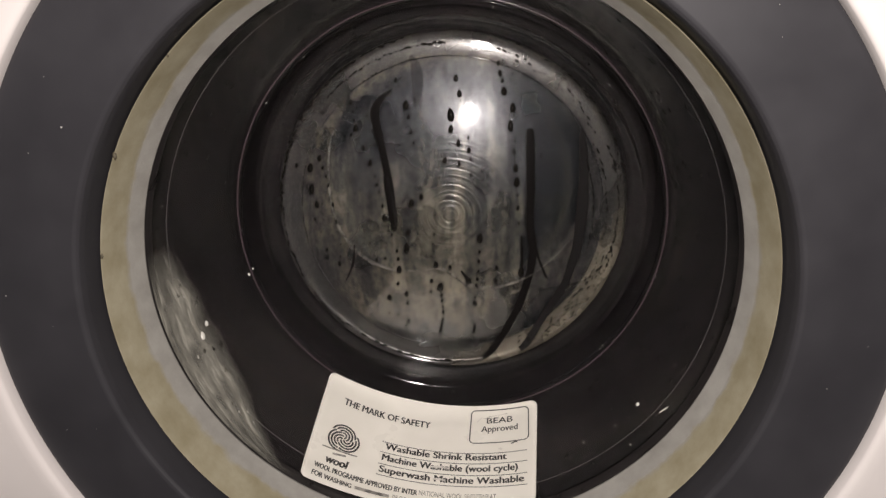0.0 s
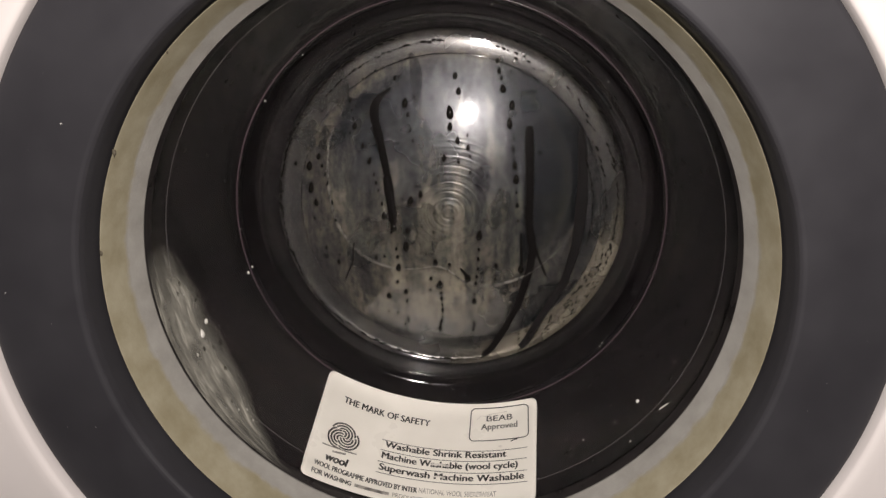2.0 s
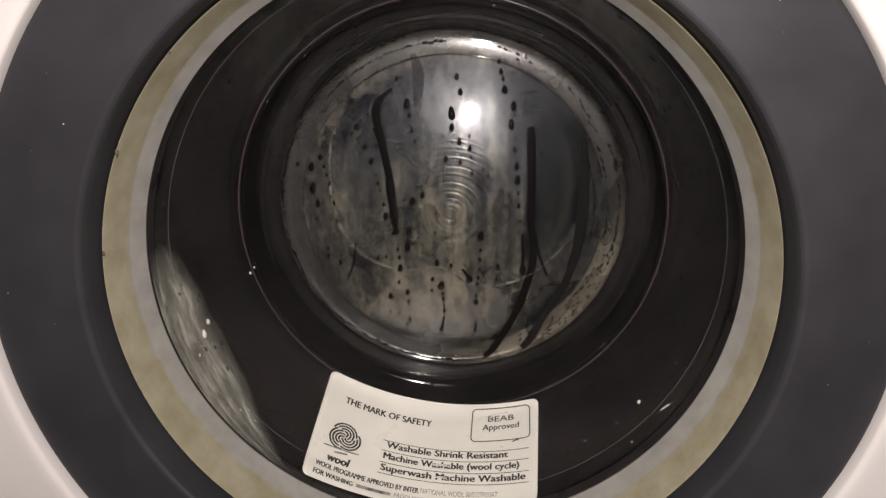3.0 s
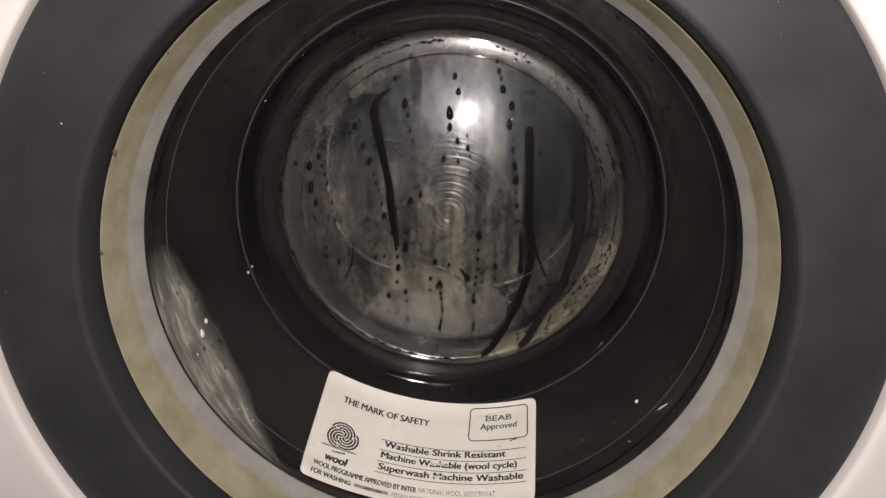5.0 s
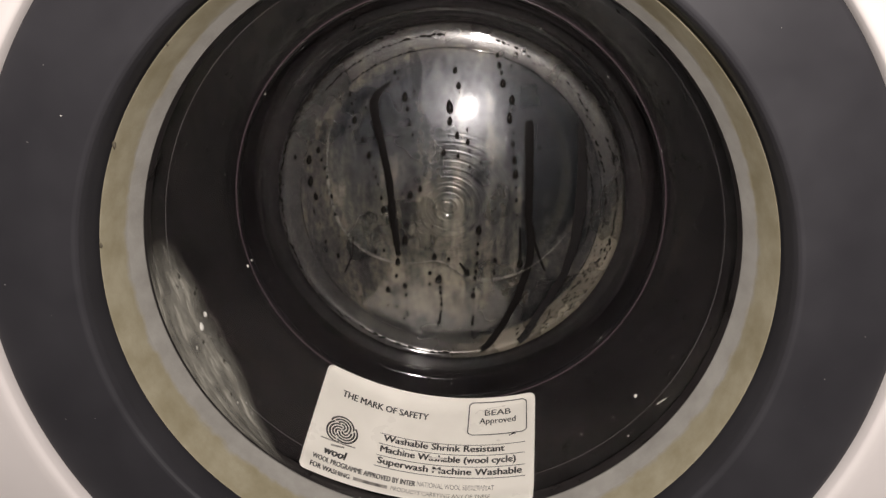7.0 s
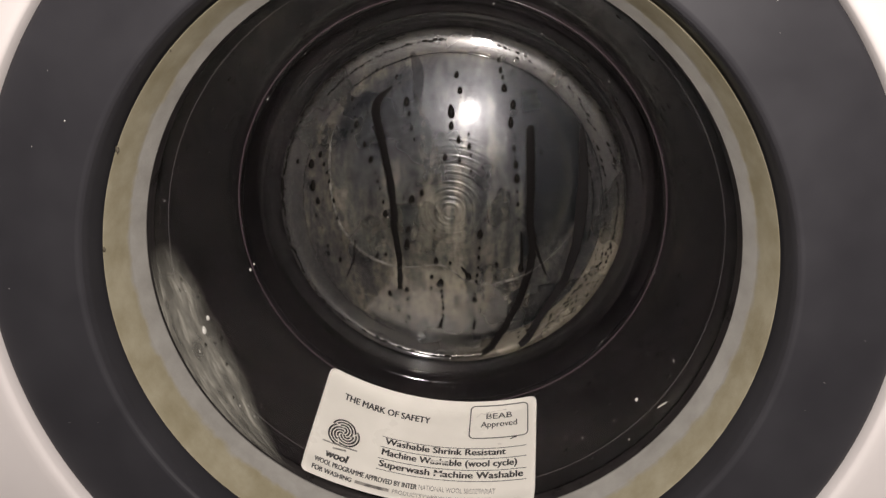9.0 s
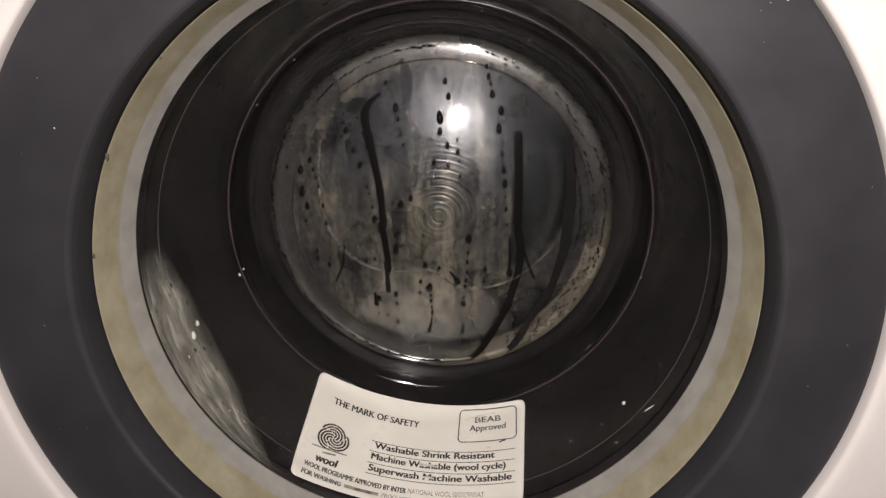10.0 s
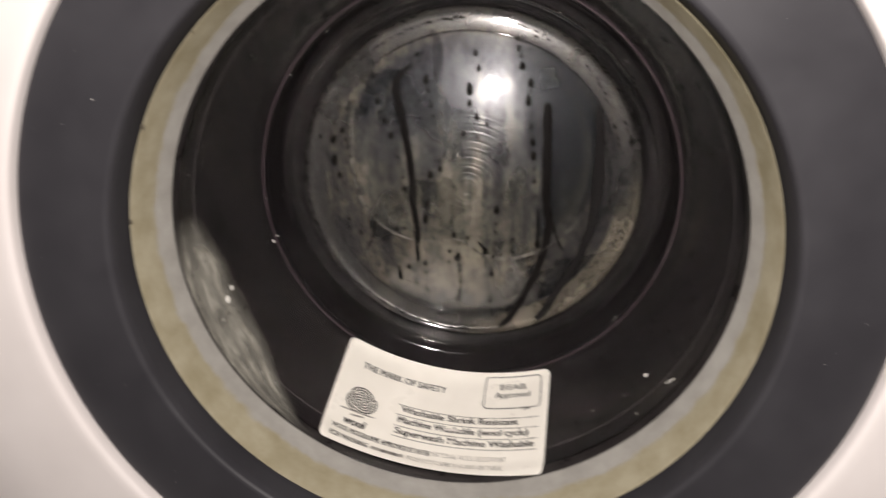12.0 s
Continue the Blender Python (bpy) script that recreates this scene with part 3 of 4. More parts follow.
bar("scuff", [(0.0520, 0.0283), (0.0545, 0.0270), (0.0560, 0.0272)], M_INK, 0.0009, label="short dark scuff")
# creases drawn as flat lines, their shading put into the colour
for pts in ([(0.0300, 0.0085), (0.0330, 0.0050), (0.0352, 0.0060), (0.0385, 0.0040)], [(0.0390, 0.0105), (0.0372, 0.0080), (0.0395, 0.0040), (0.0490, 0.0030)]):
    bar("crease", pts, M_SMUDGE_CREASE, 0.0006, label="fine crease in the vinyl, its shading put into the colour", lift=LIFT + 0.0001)


def skein(cs, cv, size):
    """Round skein mark: three interlocking bands of curved stripes."""
    for fan in range(3):
        aim = radians(120 * fan + 15)
        hx, hv = 0.22 * size * math.cos(aim), 0.22 * size * math.sin(aim)
        for k in range(6):
            q, run = size * (0.175 * k + 0.18), []
            for w in range(0, 726, 6):
                x, v = hx + q * math.cos(radians(w)), hv + q * math.sin(radians(w))
                rho = math.hypot(x, v) / size
                sector = math.degrees(math.atan2(v, x)) - 120 * fan + 95 * rho - 50
                if rho < 1.0 and sector % 360 < 120 and w < 720:
                    run.append((cs + x, cv + v * 1.04))
                else:
                    if len(run) > 5 and w > 360 - 6 * len(run):
                        bar("skein_stripe", run[:60], width=size * 0.105)
                        if w > 360:
                            break
                    run = []


skein(-0.0493, 0.0428, 0.0106)


# ---- water ----
def blob(bm, x, z, w, h, t, turn=0.0, n=10, m=4):
    """A flattened drop on the bowl's inner face, fuller at its foot."""
    y, nrm = surface(x, z)
    up = (Vector((0, 0, 1)) - nrm * nrm.z).normalized()
    side = up.cross(nrm).normalized()
    c, s = math.cos(turn), math.sin(turn)
    up, side = up * c + side * s, side * c - up * s
    at = Vector((x, y, z)) - nrm * 0.0001
    rows = []
    for j in range(m):
        e = j / m * math.pi / 2
        row = []
        for i in range(n):
            a = 2 * math.pi * i / n
            sx, sz = math.cos(a) * math.cos(e), math.sin(a) * math.cos(e)
            sx *= 1 - 0.3 * sz
            row.append(bm.verts.new(at + side * sx * w / 2 + up * sz * h / 2 + nrm * t * math.sin(e)))
        rows.append(row)
    top = bm.verts.new(at + nrm * t)
    for a, b in zip(rows, rows[1:]):
        for i in range(n):
            bm.faces.new((a[i], a[(i + 1) % n], b[(i + 1) % n], b[i]))
    for i in range(n):
        bm.faces.new((rows[-1][i], rows[-1][(i + 1) % n], top))
    return bm


def ribbon(bm, points, lift=0.0001):
    """A flat wet run on the inner face; points: x, z, width."""
    dense = []
    for (x0, z0, w0), (x1, z1, w1) in zip(points, points[1:]):
        k = max(2, int(math.dist((x0, z0), (x1, z1)) / 0.0018))
        dense += [(x0 + (x1 - x0) * i / k, z0 + (z1 - z0) * i / k, w0 + (w1 - w0) * i / k) for i in range(k)]
    dense.append(points[-1])
    # smooth the line
    for _ in range(4):
        dense = [dense[0]] + [tuple((a[k] + 2 * b[k] + c[k]) / 4 for k in range(3)) for a, b, c in zip(dense, dense[1:], dense[2:])] + [dense[-1]]
    rows = []
    for i, (x, z, w) in enumerate(dense):
        a, b = dense[max(0, i - 1)], dense[min(len(dense) - 1, i + 1)]
        d = Vector((b[0] - a[0], b[1] - a[1])).normalized()
        w *= 1 + 0.16 * noise.noise((x * 300, z * 300, 3.0))
        row = []
        for k, rise in ((-1, 0), (-0.6, 1), (0.6, 1), (1, 0)):
            px, pz = x - d.y * w / 2 * k, z + d.x * w / 2 * k
            y, n = surface(px, pz)
            row.append(bm.verts.new(Vector((px, y, pz)) + n * (lift * rise - 0.00005)))
        rows.append(row)
    for a, b in zip(rows, rows[1:]):
        for k in range(3):
            bm.faces.new((a[k], a[k + 1], b[k + 1], b[k]))
    bmesh.ops.recalc_face_normals(bm, faces=bm.faces)
    return bm


def streak(points, label, mat=M_TRACK):
    ob = part("water_streak", ribbon(bmesh.new(), points), mat)
    ob.matrix_world = AXIS
    return tagged(ob, label, "water streak", group="water streaks on the glass")


streak([(-0.0345, 0.0722, 0.0014), (-0.0410, 0.0674, 0.0034), (-0.0448, 0.0616, 0.0054), (-0.0440, 0.0552, 0.0052), (-0.0399, 0.0393, 0.0050),
        (-0.0351, 0.0164, 0.0044), (-0.0331, -0.0043, 0.0042), (-0.0328, -0.0078, 0.0030)], "long dark water run with a hooked top on the glass")
streak([(0.0461, 0.0515, 0.0034), (0.0464, 0.0490, 0.0054), (0.0466, 0.0432, 0.0056), (0.0476, 0.0171, 0.0052), (0.0477, -0.0070, 0.0048), (0.0505, -0.0216, 0.0050), (0.0490, -0.0366, 0.0048),
        (0.0428, -0.0605, 0.0046), (0.0334, -0.0820, 0.0046), (0.0265, -0.0950, 0.0048), (0.0210, -0.0998, 0.0036)], "long dark water run that bends along the foot of the bowl")
streak([(0.0765, 0.0500, 0.0012), (0.0769, 0.0470, 0.0040), (0.0788, 0.0257, 0.0062), (0.0789, 0.0018, 0.0072), (0.0768, -0.0233, 0.0064), (0.0710, -0.0460, 0.0052), (0.0581, -0.0700, 0.0048), (0.0490, -0.0890, 0.0048), (0.0448, -0.0930, 0.0036)],
       "faint dark water run beside the edge of the bowl", M_FAINT)
streak([(-0.0237, 0.0916, 0.0020), (-0.0203, 0.0871, 0.0062), (-0.0191, 0.0747, 0.0072), (-0.0196, 0.0680, 0.0062), (-0.0199, 0.0640, 0.0020)], "broad faint dark smear high on the glass", M_SMEAR_GROOVE_SHADE)
streak([(-0.0585, -0.0210, 0.0010), (-0.0599, -0.0341, 0.0016), (-0.0656, -0.0468, 0.0009)], "hair-thin dark water run on the glass")
streak([(0.0499, -0.0143, 0.0014), (0.0546, -0.0293, 0.0018), (0.0592, -0.0411, 0.0014)], "short thin dark water run on the glass")
streak([(0.0429, -0.0120, 0.0010), (0.0436, -0.0240, 0.0018), (0.0439, -0.0300, 0.0018), (0.0435, -0.0364, 0.0022)], "short dark water run with a swollen foot")
streak([(0.0070, -0.0345, 0.0010), (0.0095, -0.0375, 0.0020), (0.0120, -0.0425, 0.0024)], "short dark water run with a swollen foot")
streak([(0.0155, -0.0730, 0.0012), (0.0160, -0.0775, 0.0014), (0.0150, -0.0793, 0.0018)], "short dark water run with a swollen foot")
streak([(-0.0050, -0.0720, 0.0012), (-0.0054, -0.0770, 0.0016), (-0.0061, -0.0788, 0.0018)], "short dark water run with a swollen foot")

def pale_arc(points, label):
    ob = part("pale_arc", ribbon(bmesh.new(), points, 0.0001), M_MARK)
    ob.matrix_world = AXIS
    return tagged(ob, label, "water mark", group="dried water marks on the glass")


pale_arc([(-0.0690, 0.0490, 0.0005), (-0.0724, 0.0409, 0.0012), (-0.0737, 0.0241, 0.0015), (-0.0730, 0.0069, 0.0016), (-0.0688, -0.0106, 0.0021), (-0.0590, -0.0245, 0.0021), (-0.0471, -0.0329, 0.0018),
            (-0.0331, -0.0368, 0.0010), (-0.0190, -0.0359, 0.0007), (-0.0068, -0.0331, 0.0009), (0.0000, -0.0360, 0.0010), (0.0086, -0.0436, 0.0012)], "pale curved line on the glass")
pale_arc([(0.0086, -0.0436, 0.0015), (0.0189, -0.0464, 0.0026), (0.0293, -0.0465, 0.0019), (0.0447, -0.0415, 0.0012), (0.0548, -0.0350, 0.0009),
            (0.0647, -0.0254, 0.0006), (0.0729, -0.0156, 0.0003)], "pale sagging line on the glass")

rng = random.Random(7)


def drop(x, z, w, h, turn=0.0):
    ob = part("water_drop", blob(bmesh.new(), x, z, w, h, min(w, h) * 0.28, turn), M_WATER)
    ob.matrix_world = AXIS
    return tagged(ob, "small dark water drop clinging to the glass", "water drop", group="water drops on the glass")


# drops left along each run: x, z, length
HIGH = [(-0.0320, 0.0779, 0.0032), (-0.0300, 0.0745, 0.0016), (-0.0259, 0.0643, 0.0062), (-0.0242, 0.0577, 0.0032), (-0.0228, 0.0495, 0.0036), (-0.0211, 0.0432, 0.0024),
        (-0.0588, 0.0648, 0.0036), (-0.0577, 0.0595, 0.0022), (-0.0570, 0.0547, 0.0020), (-0.0560, 0.0503, 0.0050), (-0.0588, 0.0462, 0.0022), (-0.0620, 0.0455, 0.0016)]
RUN = [(-0.0512, 0.0391, 0.0040), (-0.0472, 0.0305, 0.0048), (-0.0446, 0.0223, 0.0022), (-0.0433, 0.0176, 0.0028), (-0.0420, 0.0133, 0.0020), (-0.0401, 0.0051, 0.0030), (-0.0389, -0.0021, 0.0050),
       (-0.0347, -0.0126, 0.0024), (-0.0319, -0.0230, 0.0028), (-0.0313, -0.0283, 0.0030), (-0.0309, -0.0355, 0.0058)]
MIDDLE = [(0.0030, 0.0796, 0.0042), (0.0051, 0.0712, 0.0044), (0.0003, 0.0594, 0.0082), (0.0005, 0.0515, 0.0050), (0.0049, 0.0436, 0.0044), (0.0107, 0.0468, 0.0024), (0.0111, 0.0398, 0.0036), (0.0122, 0.0346, 0.0020),
          (-0.0029, 0.0335, 0.0042), (0.0056, 0.0317, 0.0032), (0.0126, 0.0255, 0.0024), (0.0270, 0.0878, 0.0034), (0.0282, 0.0823, 0.0040), (0.0296, 0.0783, 0.0028), (0.0306, 0.0724, 0.0050)]
BESIDE = [(0.0360, 0.0633, 0.0056), (0.0349, 0.0533, 0.0068), (0.0372, 0.0386, 0.0036), (0.0376, 0.0335, 0.0016), (0.0384, 0.0292, 0.0050), (0.0393, 0.0209, 0.0056), (0.0398, 0.0130, 0.0024), (0.0403, 0.0054, 0.0036),
          (0.0412, -0.0040, 0.0022), (0.0530, 0.0360, 0.0030), (0.0183, -0.0129, 0.0060), (0.0181, -0.0220, 0.0026), (0.0178, -0.0282, 0.0032), (0.0176, -0.0350, 0.0026), (0.0170, -0.0405, 0.0030), (0.0165, -0.0450, 0.0036)]
EDGE = [(-0.0943, 0.0257, 0.0034), (-0.0853, 0.0248, 0.0060), (-0.0847, 0.0117, 0.0074), (-0.0818, 0.0025, 0.0052), (-0.0791, 0.0311, 0.0044), (-0.0771, 0.0255, 0.0028), (-0.0751, 0.0205, 0.0026), (-0.0738, 0.0152, 0.0030),
        (-0.0714, 0.0035, 0.0040), (-0.0697, -0.0074, 0.0030), (-0.0676, -0.0216, 0.0022), (-0.0682, -0.0300, 0.0020), (-0.0692, -0.0352, 0.0042), (-0.0769, -0.0265, 0.0034), (-0.0835, -0.0074, 0.0026), (-0.0800, -0.0150, 0.0016)]
LOW = [(-0.0259, -0.0208, 0.0072), (-0.0250, -0.0110, 0.0042), (-0.0226, 0.0077, 0.0056), (-0.0165, 0.0120, 0.0048), (-0.0448, -0.0300, 0.0034), (-0.0394, -0.0284, 0.0026), (-0.0320, -0.0454, 0.0036), (-0.0269, -0.0523, 0.0044),
       (-0.0379, -0.0560, 0.0050), (-0.0385, -0.0676, 0.0022), (-0.0327, -0.0683, 0.0020), (-0.0263, -0.0722, 0.0022), (-0.0284, -0.0768, 0.0022), (-0.0265, -0.0590, 0.0026)]
FOOT = [(-0.0082, -0.0309, 0.0050), (-0.0111, -0.0422, 0.0034), (-0.0057, -0.0463, 0.0066), (-0.0050, -0.0520, 0.0026), (-0.0048, -0.0560, 0.0032), (-0.0044, -0.0605, 0.0024), (-0.0042, -0.0644, 0.0034), (-0.0046, -0.0700, 0.0024),
        (0.0004, -0.0322, 0.0030), (-0.0115, -0.0500, 0.0022), (0.0155, -0.0577, 0.0044), (0.0158, -0.0530, 0.0026), (0.0285, -0.0330, 0.0040), (0.0283, -0.0420, 0.0030),
        (0.0435, -0.0355, 0.0066), (0.0116, -0.0415, 0.0056), (0.0150, -0.0793, 0.0036), (-0.0062, -0.0790, 0.0044)]
for x, z, size in HIGH + RUN + MIDDLE + BESIDE + EDGE + LOW + FOOT:
    drop(x, z, min(size * 0.62, 0.0036) * rng.uniform(0.85, 1.1), size, rng.uniform(-0.15, 0.15) + (0.12 if x < 0 else 0.0))


def beads():
    """Fine beads round the edge of the bowl's bottom, over it, and on its side."""
    bm = bmesh.new()
    rows = ((0.0985, 0.0995, 182, 232, 26, 0.0026), (0.0920, 0.0926, 195, 224, 15, 0.0020), (0.0960, 0.1000, 120, 166, 24, 0.0022),
            (0.0855, 0.0862, 74, 114, 26, 0.0020), (0.0935, 0.0945, 80, 118, 20, 0.0024), (0.1005, 0.1015, 76, 114, 26, 0.0026), (0.0940, 0.1035, 26, 76, 105, 0.0021),
            (0.1025, 0.1035, -40, 14, 34, 0.0030), (0.1040, 0.1052, -126, -40, 46, 0.0034), (0.1045, 0.1055, 196, 234, 30, 0.0032), (0.1045, 0.1062, 100, 150, 30, 0.0030))
    for r0, r1, a0, a1, n, size in rows:
        for i in range(n):
            a = radians(a0 + (a1 - a0) * (i + rng.uniform(-0.35, 0.35)) / n)
            r = rng.uniform(r0, r1)
            k = size * rng.uniform(0.45, 1.2)
            blob(bm, r * math.sin(a), -r * math.cos(a), k * 0.48, k * 1.25, k * 0.22, math.pi / 2 - a + rng.uniform(-0.3, 0.3), 7, 2)
    for i in range(70):
        a, r = rng.uniform(0, 2 * math.pi), 0.09 * math.sqrt(rng.random())
        k = rng.uniform(0.0006, 0.0014)
        blob(bm, r * math.sin(a), -r * math.cos(a), k * 0.8, k * rng.uniform(1, 2), k * 0.25, rng.uniform(-0.3, 0.3), 6, 2)
    for i in range(190):
        a = rng.uniform(0, 2 * math.pi)
        if -95 < math.degrees((a + math.pi) % (2 * math.pi) - math.pi) < 30:
            continue
        r = rng.uniform(0.1275, 0.1445)
        k = rng.uniform(0.0008, 0.0026)
        blob(bm, r * math.sin(a), -r * math.cos(a), k * 0.8, k * rng.uniform(1, 2.2), k * 0.3, rng.uniform(-0.6, 0.6), 7, 2)
    ob = part("water_beads", bm, M_WATER)
    ob.matrix_world = AXIS
    return tagged(ob, "fine dark water beads scattered over the glass", "water beads", kind="stuff")


beads()


def residue():
    """Cloudy soap water at the low side of the bowl."""
    bm = bmesh.new()
    uv = bm.loops.layers.uv.new("UVMap")
    n, m = 60, 12
    rows = []
    for i in range(n + 1):
        a = radians(-92 + 60 * i / n)
        deep = 0.0505 + (0.036 * math.sin(math.pi * min(1, 0.12 + i / n * 0.95)) ** 0.8) * (1 + 0.12 * noise.noise((i * 0.12, 0, 5)))
        rows.append([])
        for j in range(m + 1):
            y = 0.0466 + (deep - 0.0466) * j / m
            r = min(0.1452, 0.1460 - (y - 0.05) * 0.237) - 0.0006
            rows[-1].append((bm.verts.new((r * math.sin(a), y, -r * math.cos(a))), (i / n, j / m)))
    for p, q in zip(rows, rows[1:]):
        for k in range(m):
            four = (p[k], p[k + 1], q[k + 1], q[k])
            f = bm.faces.new([v for v, _ in four])
            for lp, (_, c) in zip(f.loops, four):
                lp[uv].uv = c
    bmesh.ops.recalc_face_normals(bm, faces=bm.faces)
    ob = part("soap_residue", bm, M_RESIDUE)
    ob.matrix_world = AXIS
    return tagged(ob, "cloudy grey soap water film low in the glass bowl", "soap residue", kind="stuff")


residue()


def pool_drops():
    """Drops standing in the soap water: pale ones with their glints painted, then clear ones."""
    spots = [(-68.8, 0.1407, 0.0026), (-70.4, 0.1390, 0.0019), (-75.1, 0.1434, 0.0013), (-72.9, 0.1424, 0.0014), (-71.7, 0.1436, 0.0012), (-78.9, 0.1412, 0.0016), (-65.8, 0.1431, 0.0014),
             (-54.5, 0.1448, 0.0010), (-55.6, 0.1411, 0.0012), (-50.6, 0.1432, 0.0015), (-49.0, 0.1422, 0.0012), (-46.5, 0.1428, 0.0011)]
    for i in range(22):
        a, r, k = spots[i] if i < len(spots) else (rng.uniform(-82, -44), rng.uniform(0.1385, 0.1445), rng.uniform(0.0014, 0.0034))
        a = radians(a)
        k *= 1.3 if i < 2 else 0.9
        bm = blob(bmesh.new(), r * math.sin(a), -r * math.cos(a), k, k * (1.8 if 1 < i < 7 else rng.uniform(1.0, 1.9)), k * 0.5, 0.3 if i < 7 else rng.uniform(-0.8, 0.8), 12, 5)
        suds = i < len(spots)
        ob = part("glint_drop" if suds else "clear_drop", bm, M_PALE_GLINT if suds else M_CLEAR)
        ob.matrix_world = AXIS
        tagged(ob, "white drop in the soap film, its glint put into the colour" if suds else "clear water drop in the soap film", "water drop", group="drops low in the bowl")


pool_drops()


def glints():
    """Clear beads on the side of the bowl that catch the torch."""
    bm = bmesh.new()
    for i in range(330):
        a = rng.uniform(-math.pi, math.pi)
        r = rng.choice((rng.uniform(0.1275, 0.1445), rng.uniform(0.1275, 0.1445), rng.uniform(0.1255, 0.1275), rng.uniform(0.109, 0.124)))
        if -95 < math.degrees(a) < 28 and r > 0.124:
            continue
        k = rng.uniform(0.0008, 0.0026)
        blob(bm, r * math.sin(a), -r * math.cos(a), k, k * rng.uniform(0.9, 1.6), k * 0.46, rng.uniform(-0.8, 0.8), 9, 4)
    ob = part("clear_beads", bm, M_CLEAR)
    ob.matrix_world = AXIS
    tagged(ob, "tiny clear water beads on the dark glass side", "water beads", kind="stuff")


glints()


def glint_specks():
    """Tiny pale specks painted as highlights on the dark side of the bowl and in its seam."""
    bm = bmesh.new()
    for i in range(64):
        a = rng.uniform(-math.pi, math.pi)
        r = rng.choice((rng.uniform(0.1275, 0.1445), rng.uniform(0.1255, 0.1268), rng.uniform(0.111, 0.124), rng.uniform(0.1380, 0.1440)))
        if i >= 44:
            a, r = radians(rng.uniform(-84, -42)), rng.uniform(0.1395, 0.1448)
        if -38 < math.degrees(a) < 28 and r > 0.124:
            continue
        k = rng.uniform(0.0002, 0.0006)
        blob(bm, r * math.sin(a), -r * math.cos(a), k, k * rng.uniform(1.0, 3.2), k * 0.4, rng.uniform(-1.4, 1.4), 7, 3)
    for x, z, k in ((0.1078, -0.0878, 0.0022), (-0.1214, -0.0369, 0.0019), (-0.1200, -0.0347, 0.0013), (-0.1048, 0.0663, 0.0012), (0.1020, -0.1012, 0.0011), (0.0962, -0.1008, 0.0009), (0.0797, -0.1137, 0.0010), (0.0930, -0.0820, 0.0010), (0.0945, -0.0800, 0.0012)):
        blob(bm, x, z, k, k * 1.1, k * 0.45, 0, 9, 4)
    # a thin line near the rim, its highlight put into the pale colour
    ribbon(bm, [(0.1162, -0.0833, 0.0001), (0.1180, -0.0810, 0.0004), (0.1203, -0.0782, 0.0001)], 0.0003)
    ob = part("glint_specks", bm, M_PALE_GLINT)
    ob.matrix_world = AXIS
    tagged(ob, "tiny pale specks painted as glints on the dark glass", "suds", kind="stuff")


glint_specks()


def dust():
    """A few pale specks on the dark surround."""
    bm = bmesh.new()
    for i in range(34):
        a, r = rng.uniform(0, 2 * math.pi), rng.uniform(0.170, 0.197)
        at = Vector((r * math.sin(a), -0.0009, -r * math.cos(a)))
        k = rng.uniform(0.0001, 0.00035)
        v = [bm.verts.new(at + Vector((dx, dy, dz)) * k) for dx, dy, dz in ((1, 0, 0.2), (-0.6, 0, 0.8), (-0.5, 0, -0.9), (0.1, -1.0, 0))]
        for f in ((0, 1, 3), (1, 2, 3), (2, 0, 3)):
            bm.faces.new([v[q] for q in f])
    for x, z in ((-0.1530, 0.0774), (0.1420, 0.1310)):
        v = [bm.verts.new(Vector((x, -0.0009, z)) + Vector((dx, dy, dz)) * 0.0006) for dx, dy, dz in ((1, 0, 0.2), (-0.6, 0, 0.8), (-0.5, 0, -0.9), (0.1, -1.0, 0))]
        for f in ((0, 1, 3), (1, 2, 3), (2, 0, 3)):
            bm.faces.new([v[q] for q in f])
    bmesh.ops.recalc_face_normals(bm, faces=bm.faces)
    ob = part("dust_specks", bm, M_DUST, smooth=False)
    ob.matrix_world = AXIS
    tagged(ob, "pale dust specks on the dark grey door surround", "dust", kind="stuff")


dust()


# ---- the running drop ----
def sliding(name, bm, label, mat=M_TRACK):
    """Water that slides on the bowl's bottom; its origin is the centre of the swell, about which it turns."""
    bmesh.ops.translate(bm, verts=bm.verts, vec=(0, -DOME_Y, 0))
    ob = part(name, bm, mat)
    ob.matrix_world = Matrix.Translation((0, DOME_Y, ZC))
    return tagged(ob, label, "water drop")


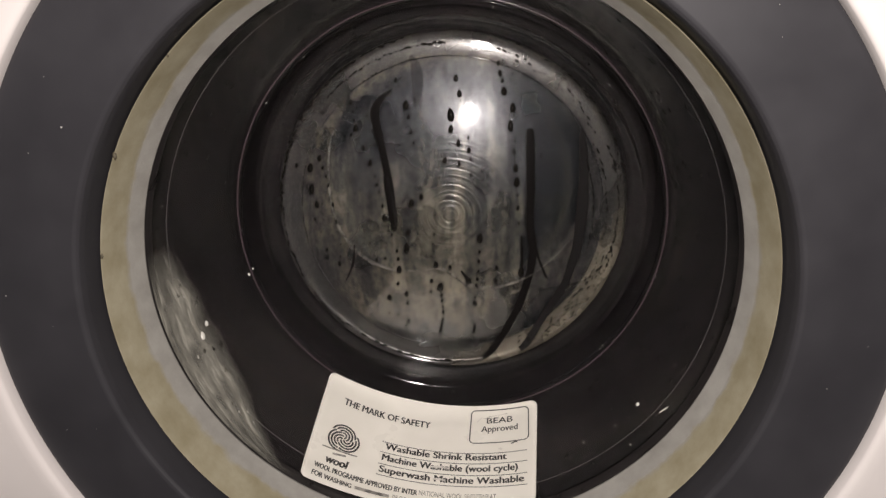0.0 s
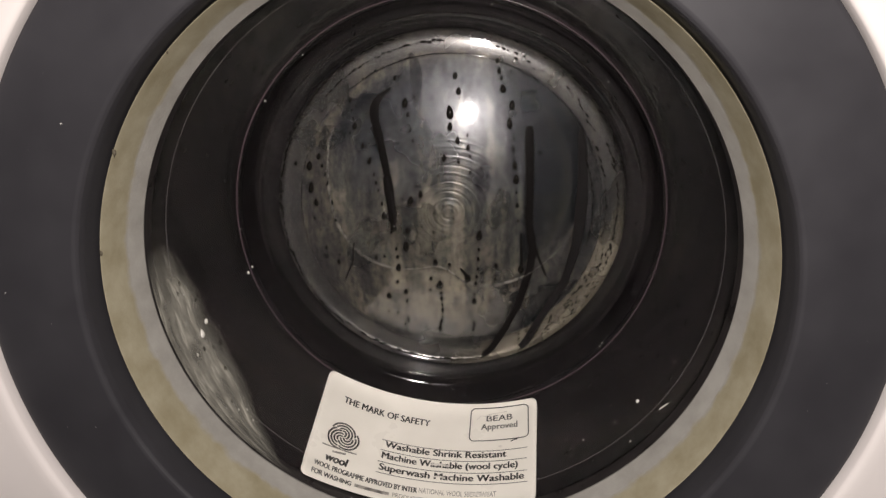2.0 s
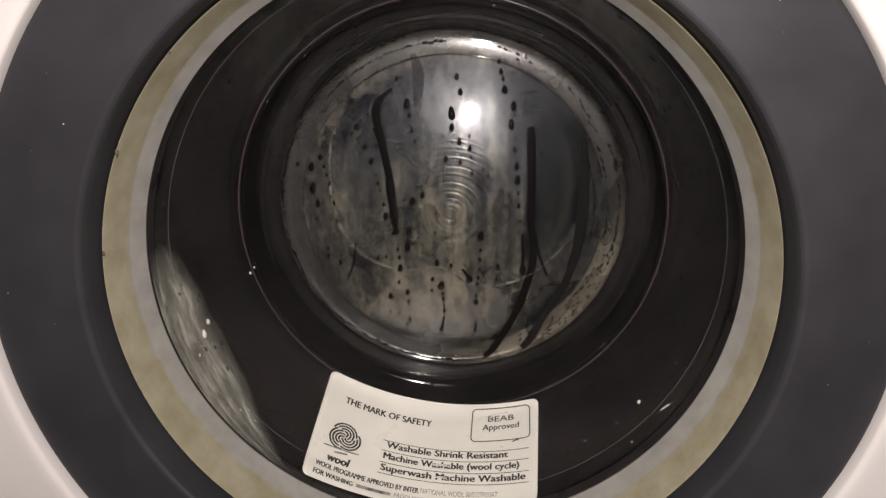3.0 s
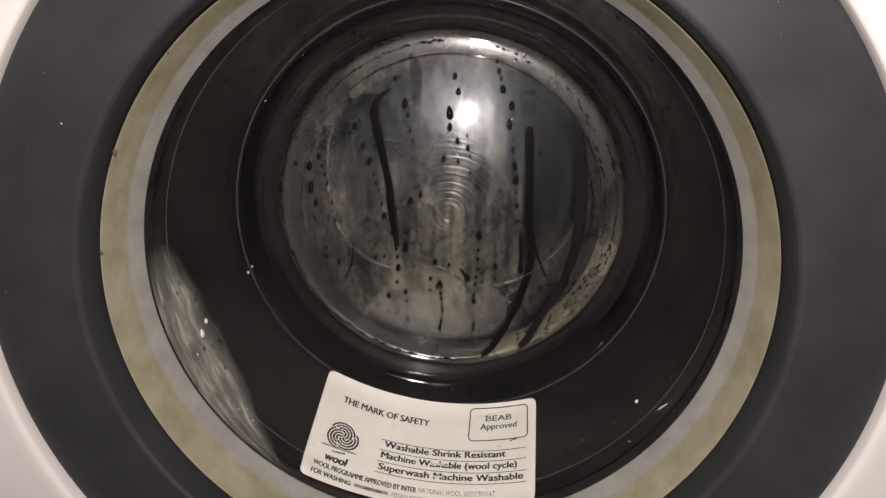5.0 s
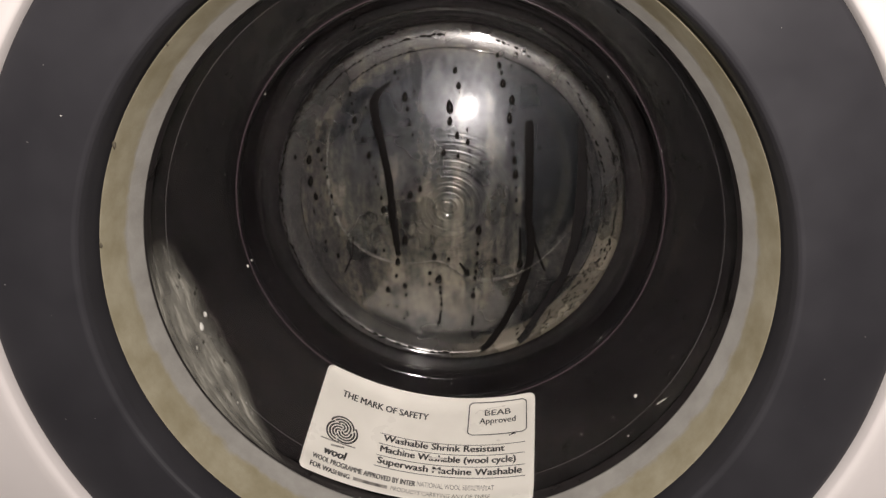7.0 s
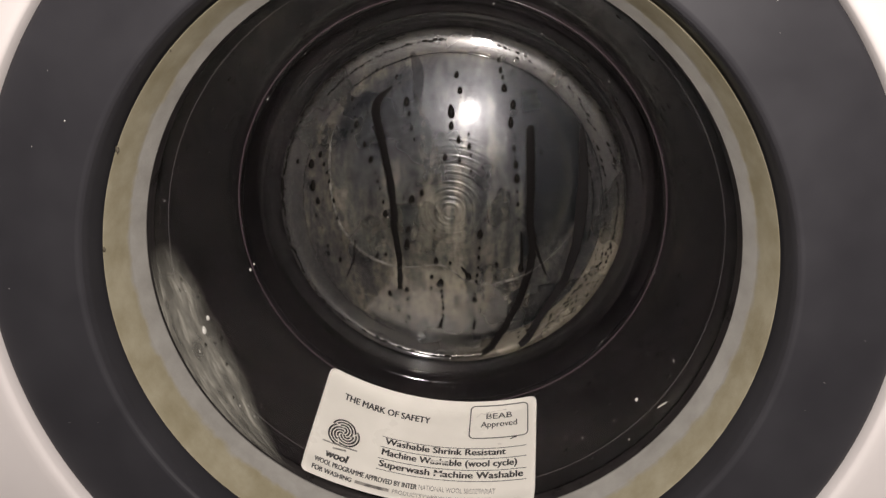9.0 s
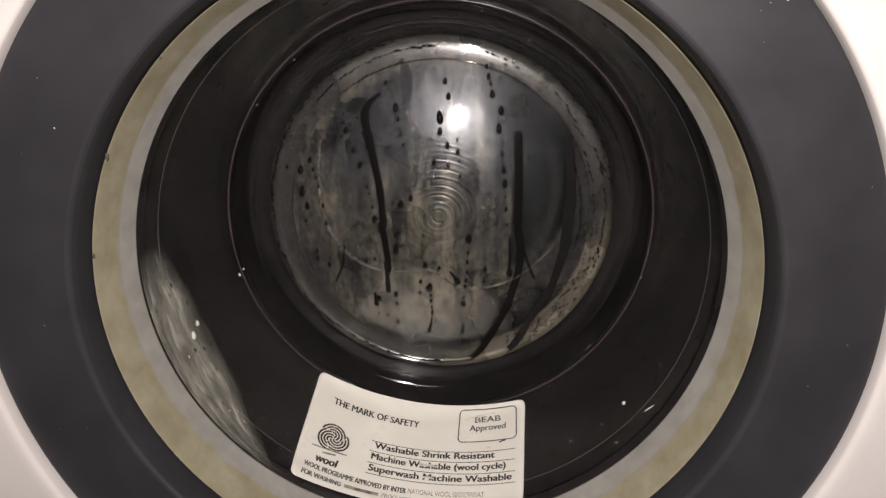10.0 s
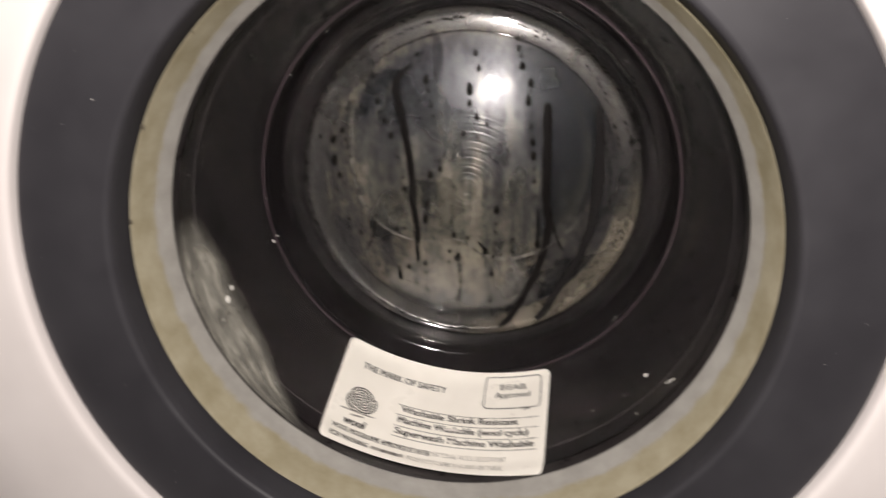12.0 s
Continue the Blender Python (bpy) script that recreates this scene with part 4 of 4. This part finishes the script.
def running_drop():
    bm = bmesh.new()
    ribbon(bm, [(-0.0338, 0.0010, 0.0014), (-0.0336, -0.0030, 0.0022), (-0.0334, -0.0060, 0.0028), (-0.0333, -0.0085, 0.0026)], 0.00026)
    blob(bm, -0.0333, -0.0080, 0.0034, 0.0044, 0.0012)
    return sliding("running_drop", bm, "dark water drop running slowly down the fogged glass", M_WATER)


def running_film():
    bm = bmesh.new()
    ribbon(bm, [(-0.0345, 0.0140, 0.0028), (-0.0338, 0.0060, 0.0022), (-0.0334, -0.0020, 0.0034), (-0.0333, -0.0080, 0.0030)], 0.0002)
    return sliding("running_film", bm, "faint wet film trailing the running drop", M_FAINT)


def running_tail():
    bm = bmesh.new()
    ribbon(bm, [(-0.0378, 0.0230, 0.0036), (-0.0360, 0.0120, 0.0042), (-0.0338, -0.0040, 0.0038), (-0.0333, -0.0080, 0.0026)], 0.00024)
    return sliding("running_tail", bm, "wet dark tail behind the running drop")


RUNNER = running_drop()
TAIL = running_tail()
FILM_RUN = running_film()


def slid(dx, dz):
    return pose(0, DOME_Y, ZC, -math.degrees(dz / DOME_R), 0, math.degrees(dx / DOME_R))


def motions():
    start = ((0.0, 0.0, 0.0), (1.0, 0.0001, -0.0005), (2.0, 0.0002, -0.0015), (3.2, 0.0006, -0.0040), (4.8, 0.0018, -0.0105), (5.5, 0.0025, -0.0140), (6.3, 0.0027, -0.0165))
    head = ((7.2, 0.0030, -0.0240), (8.0, 0.0032, -0.0320), (8.8, 0.0030, -0.0400), (9.2, 0.0005, -0.0460), (9.5, -0.0030, -0.0490), (10.0, -0.0065, -0.0530), (10.5, -0.0085, -0.0555), (12.0, -0.0110, -0.0580))
    tail = ((7.2, 0.0030, -0.0230), (8.0, 0.0031, -0.0262), (8.8, 0.0031, -0.0270), (12.0, 0.0031, -0.0270))
    film = ((7.2, 0.0030, -0.0235), (8.0, 0.0032, -0.0315), (8.8, 0.0030, -0.0390), (9.5, 0.0020, -0.0430), (10.5, 0.0018, -0.0440), (12.0, 0.0018, -0.0440))
    for ob, rest in ((RUNNER, head), (TAIL, tail), (FILM_RUN, film)):
        walk(ob, [(t, slid(dx, dz)) for t, dx, dz in start + rest])


motions()
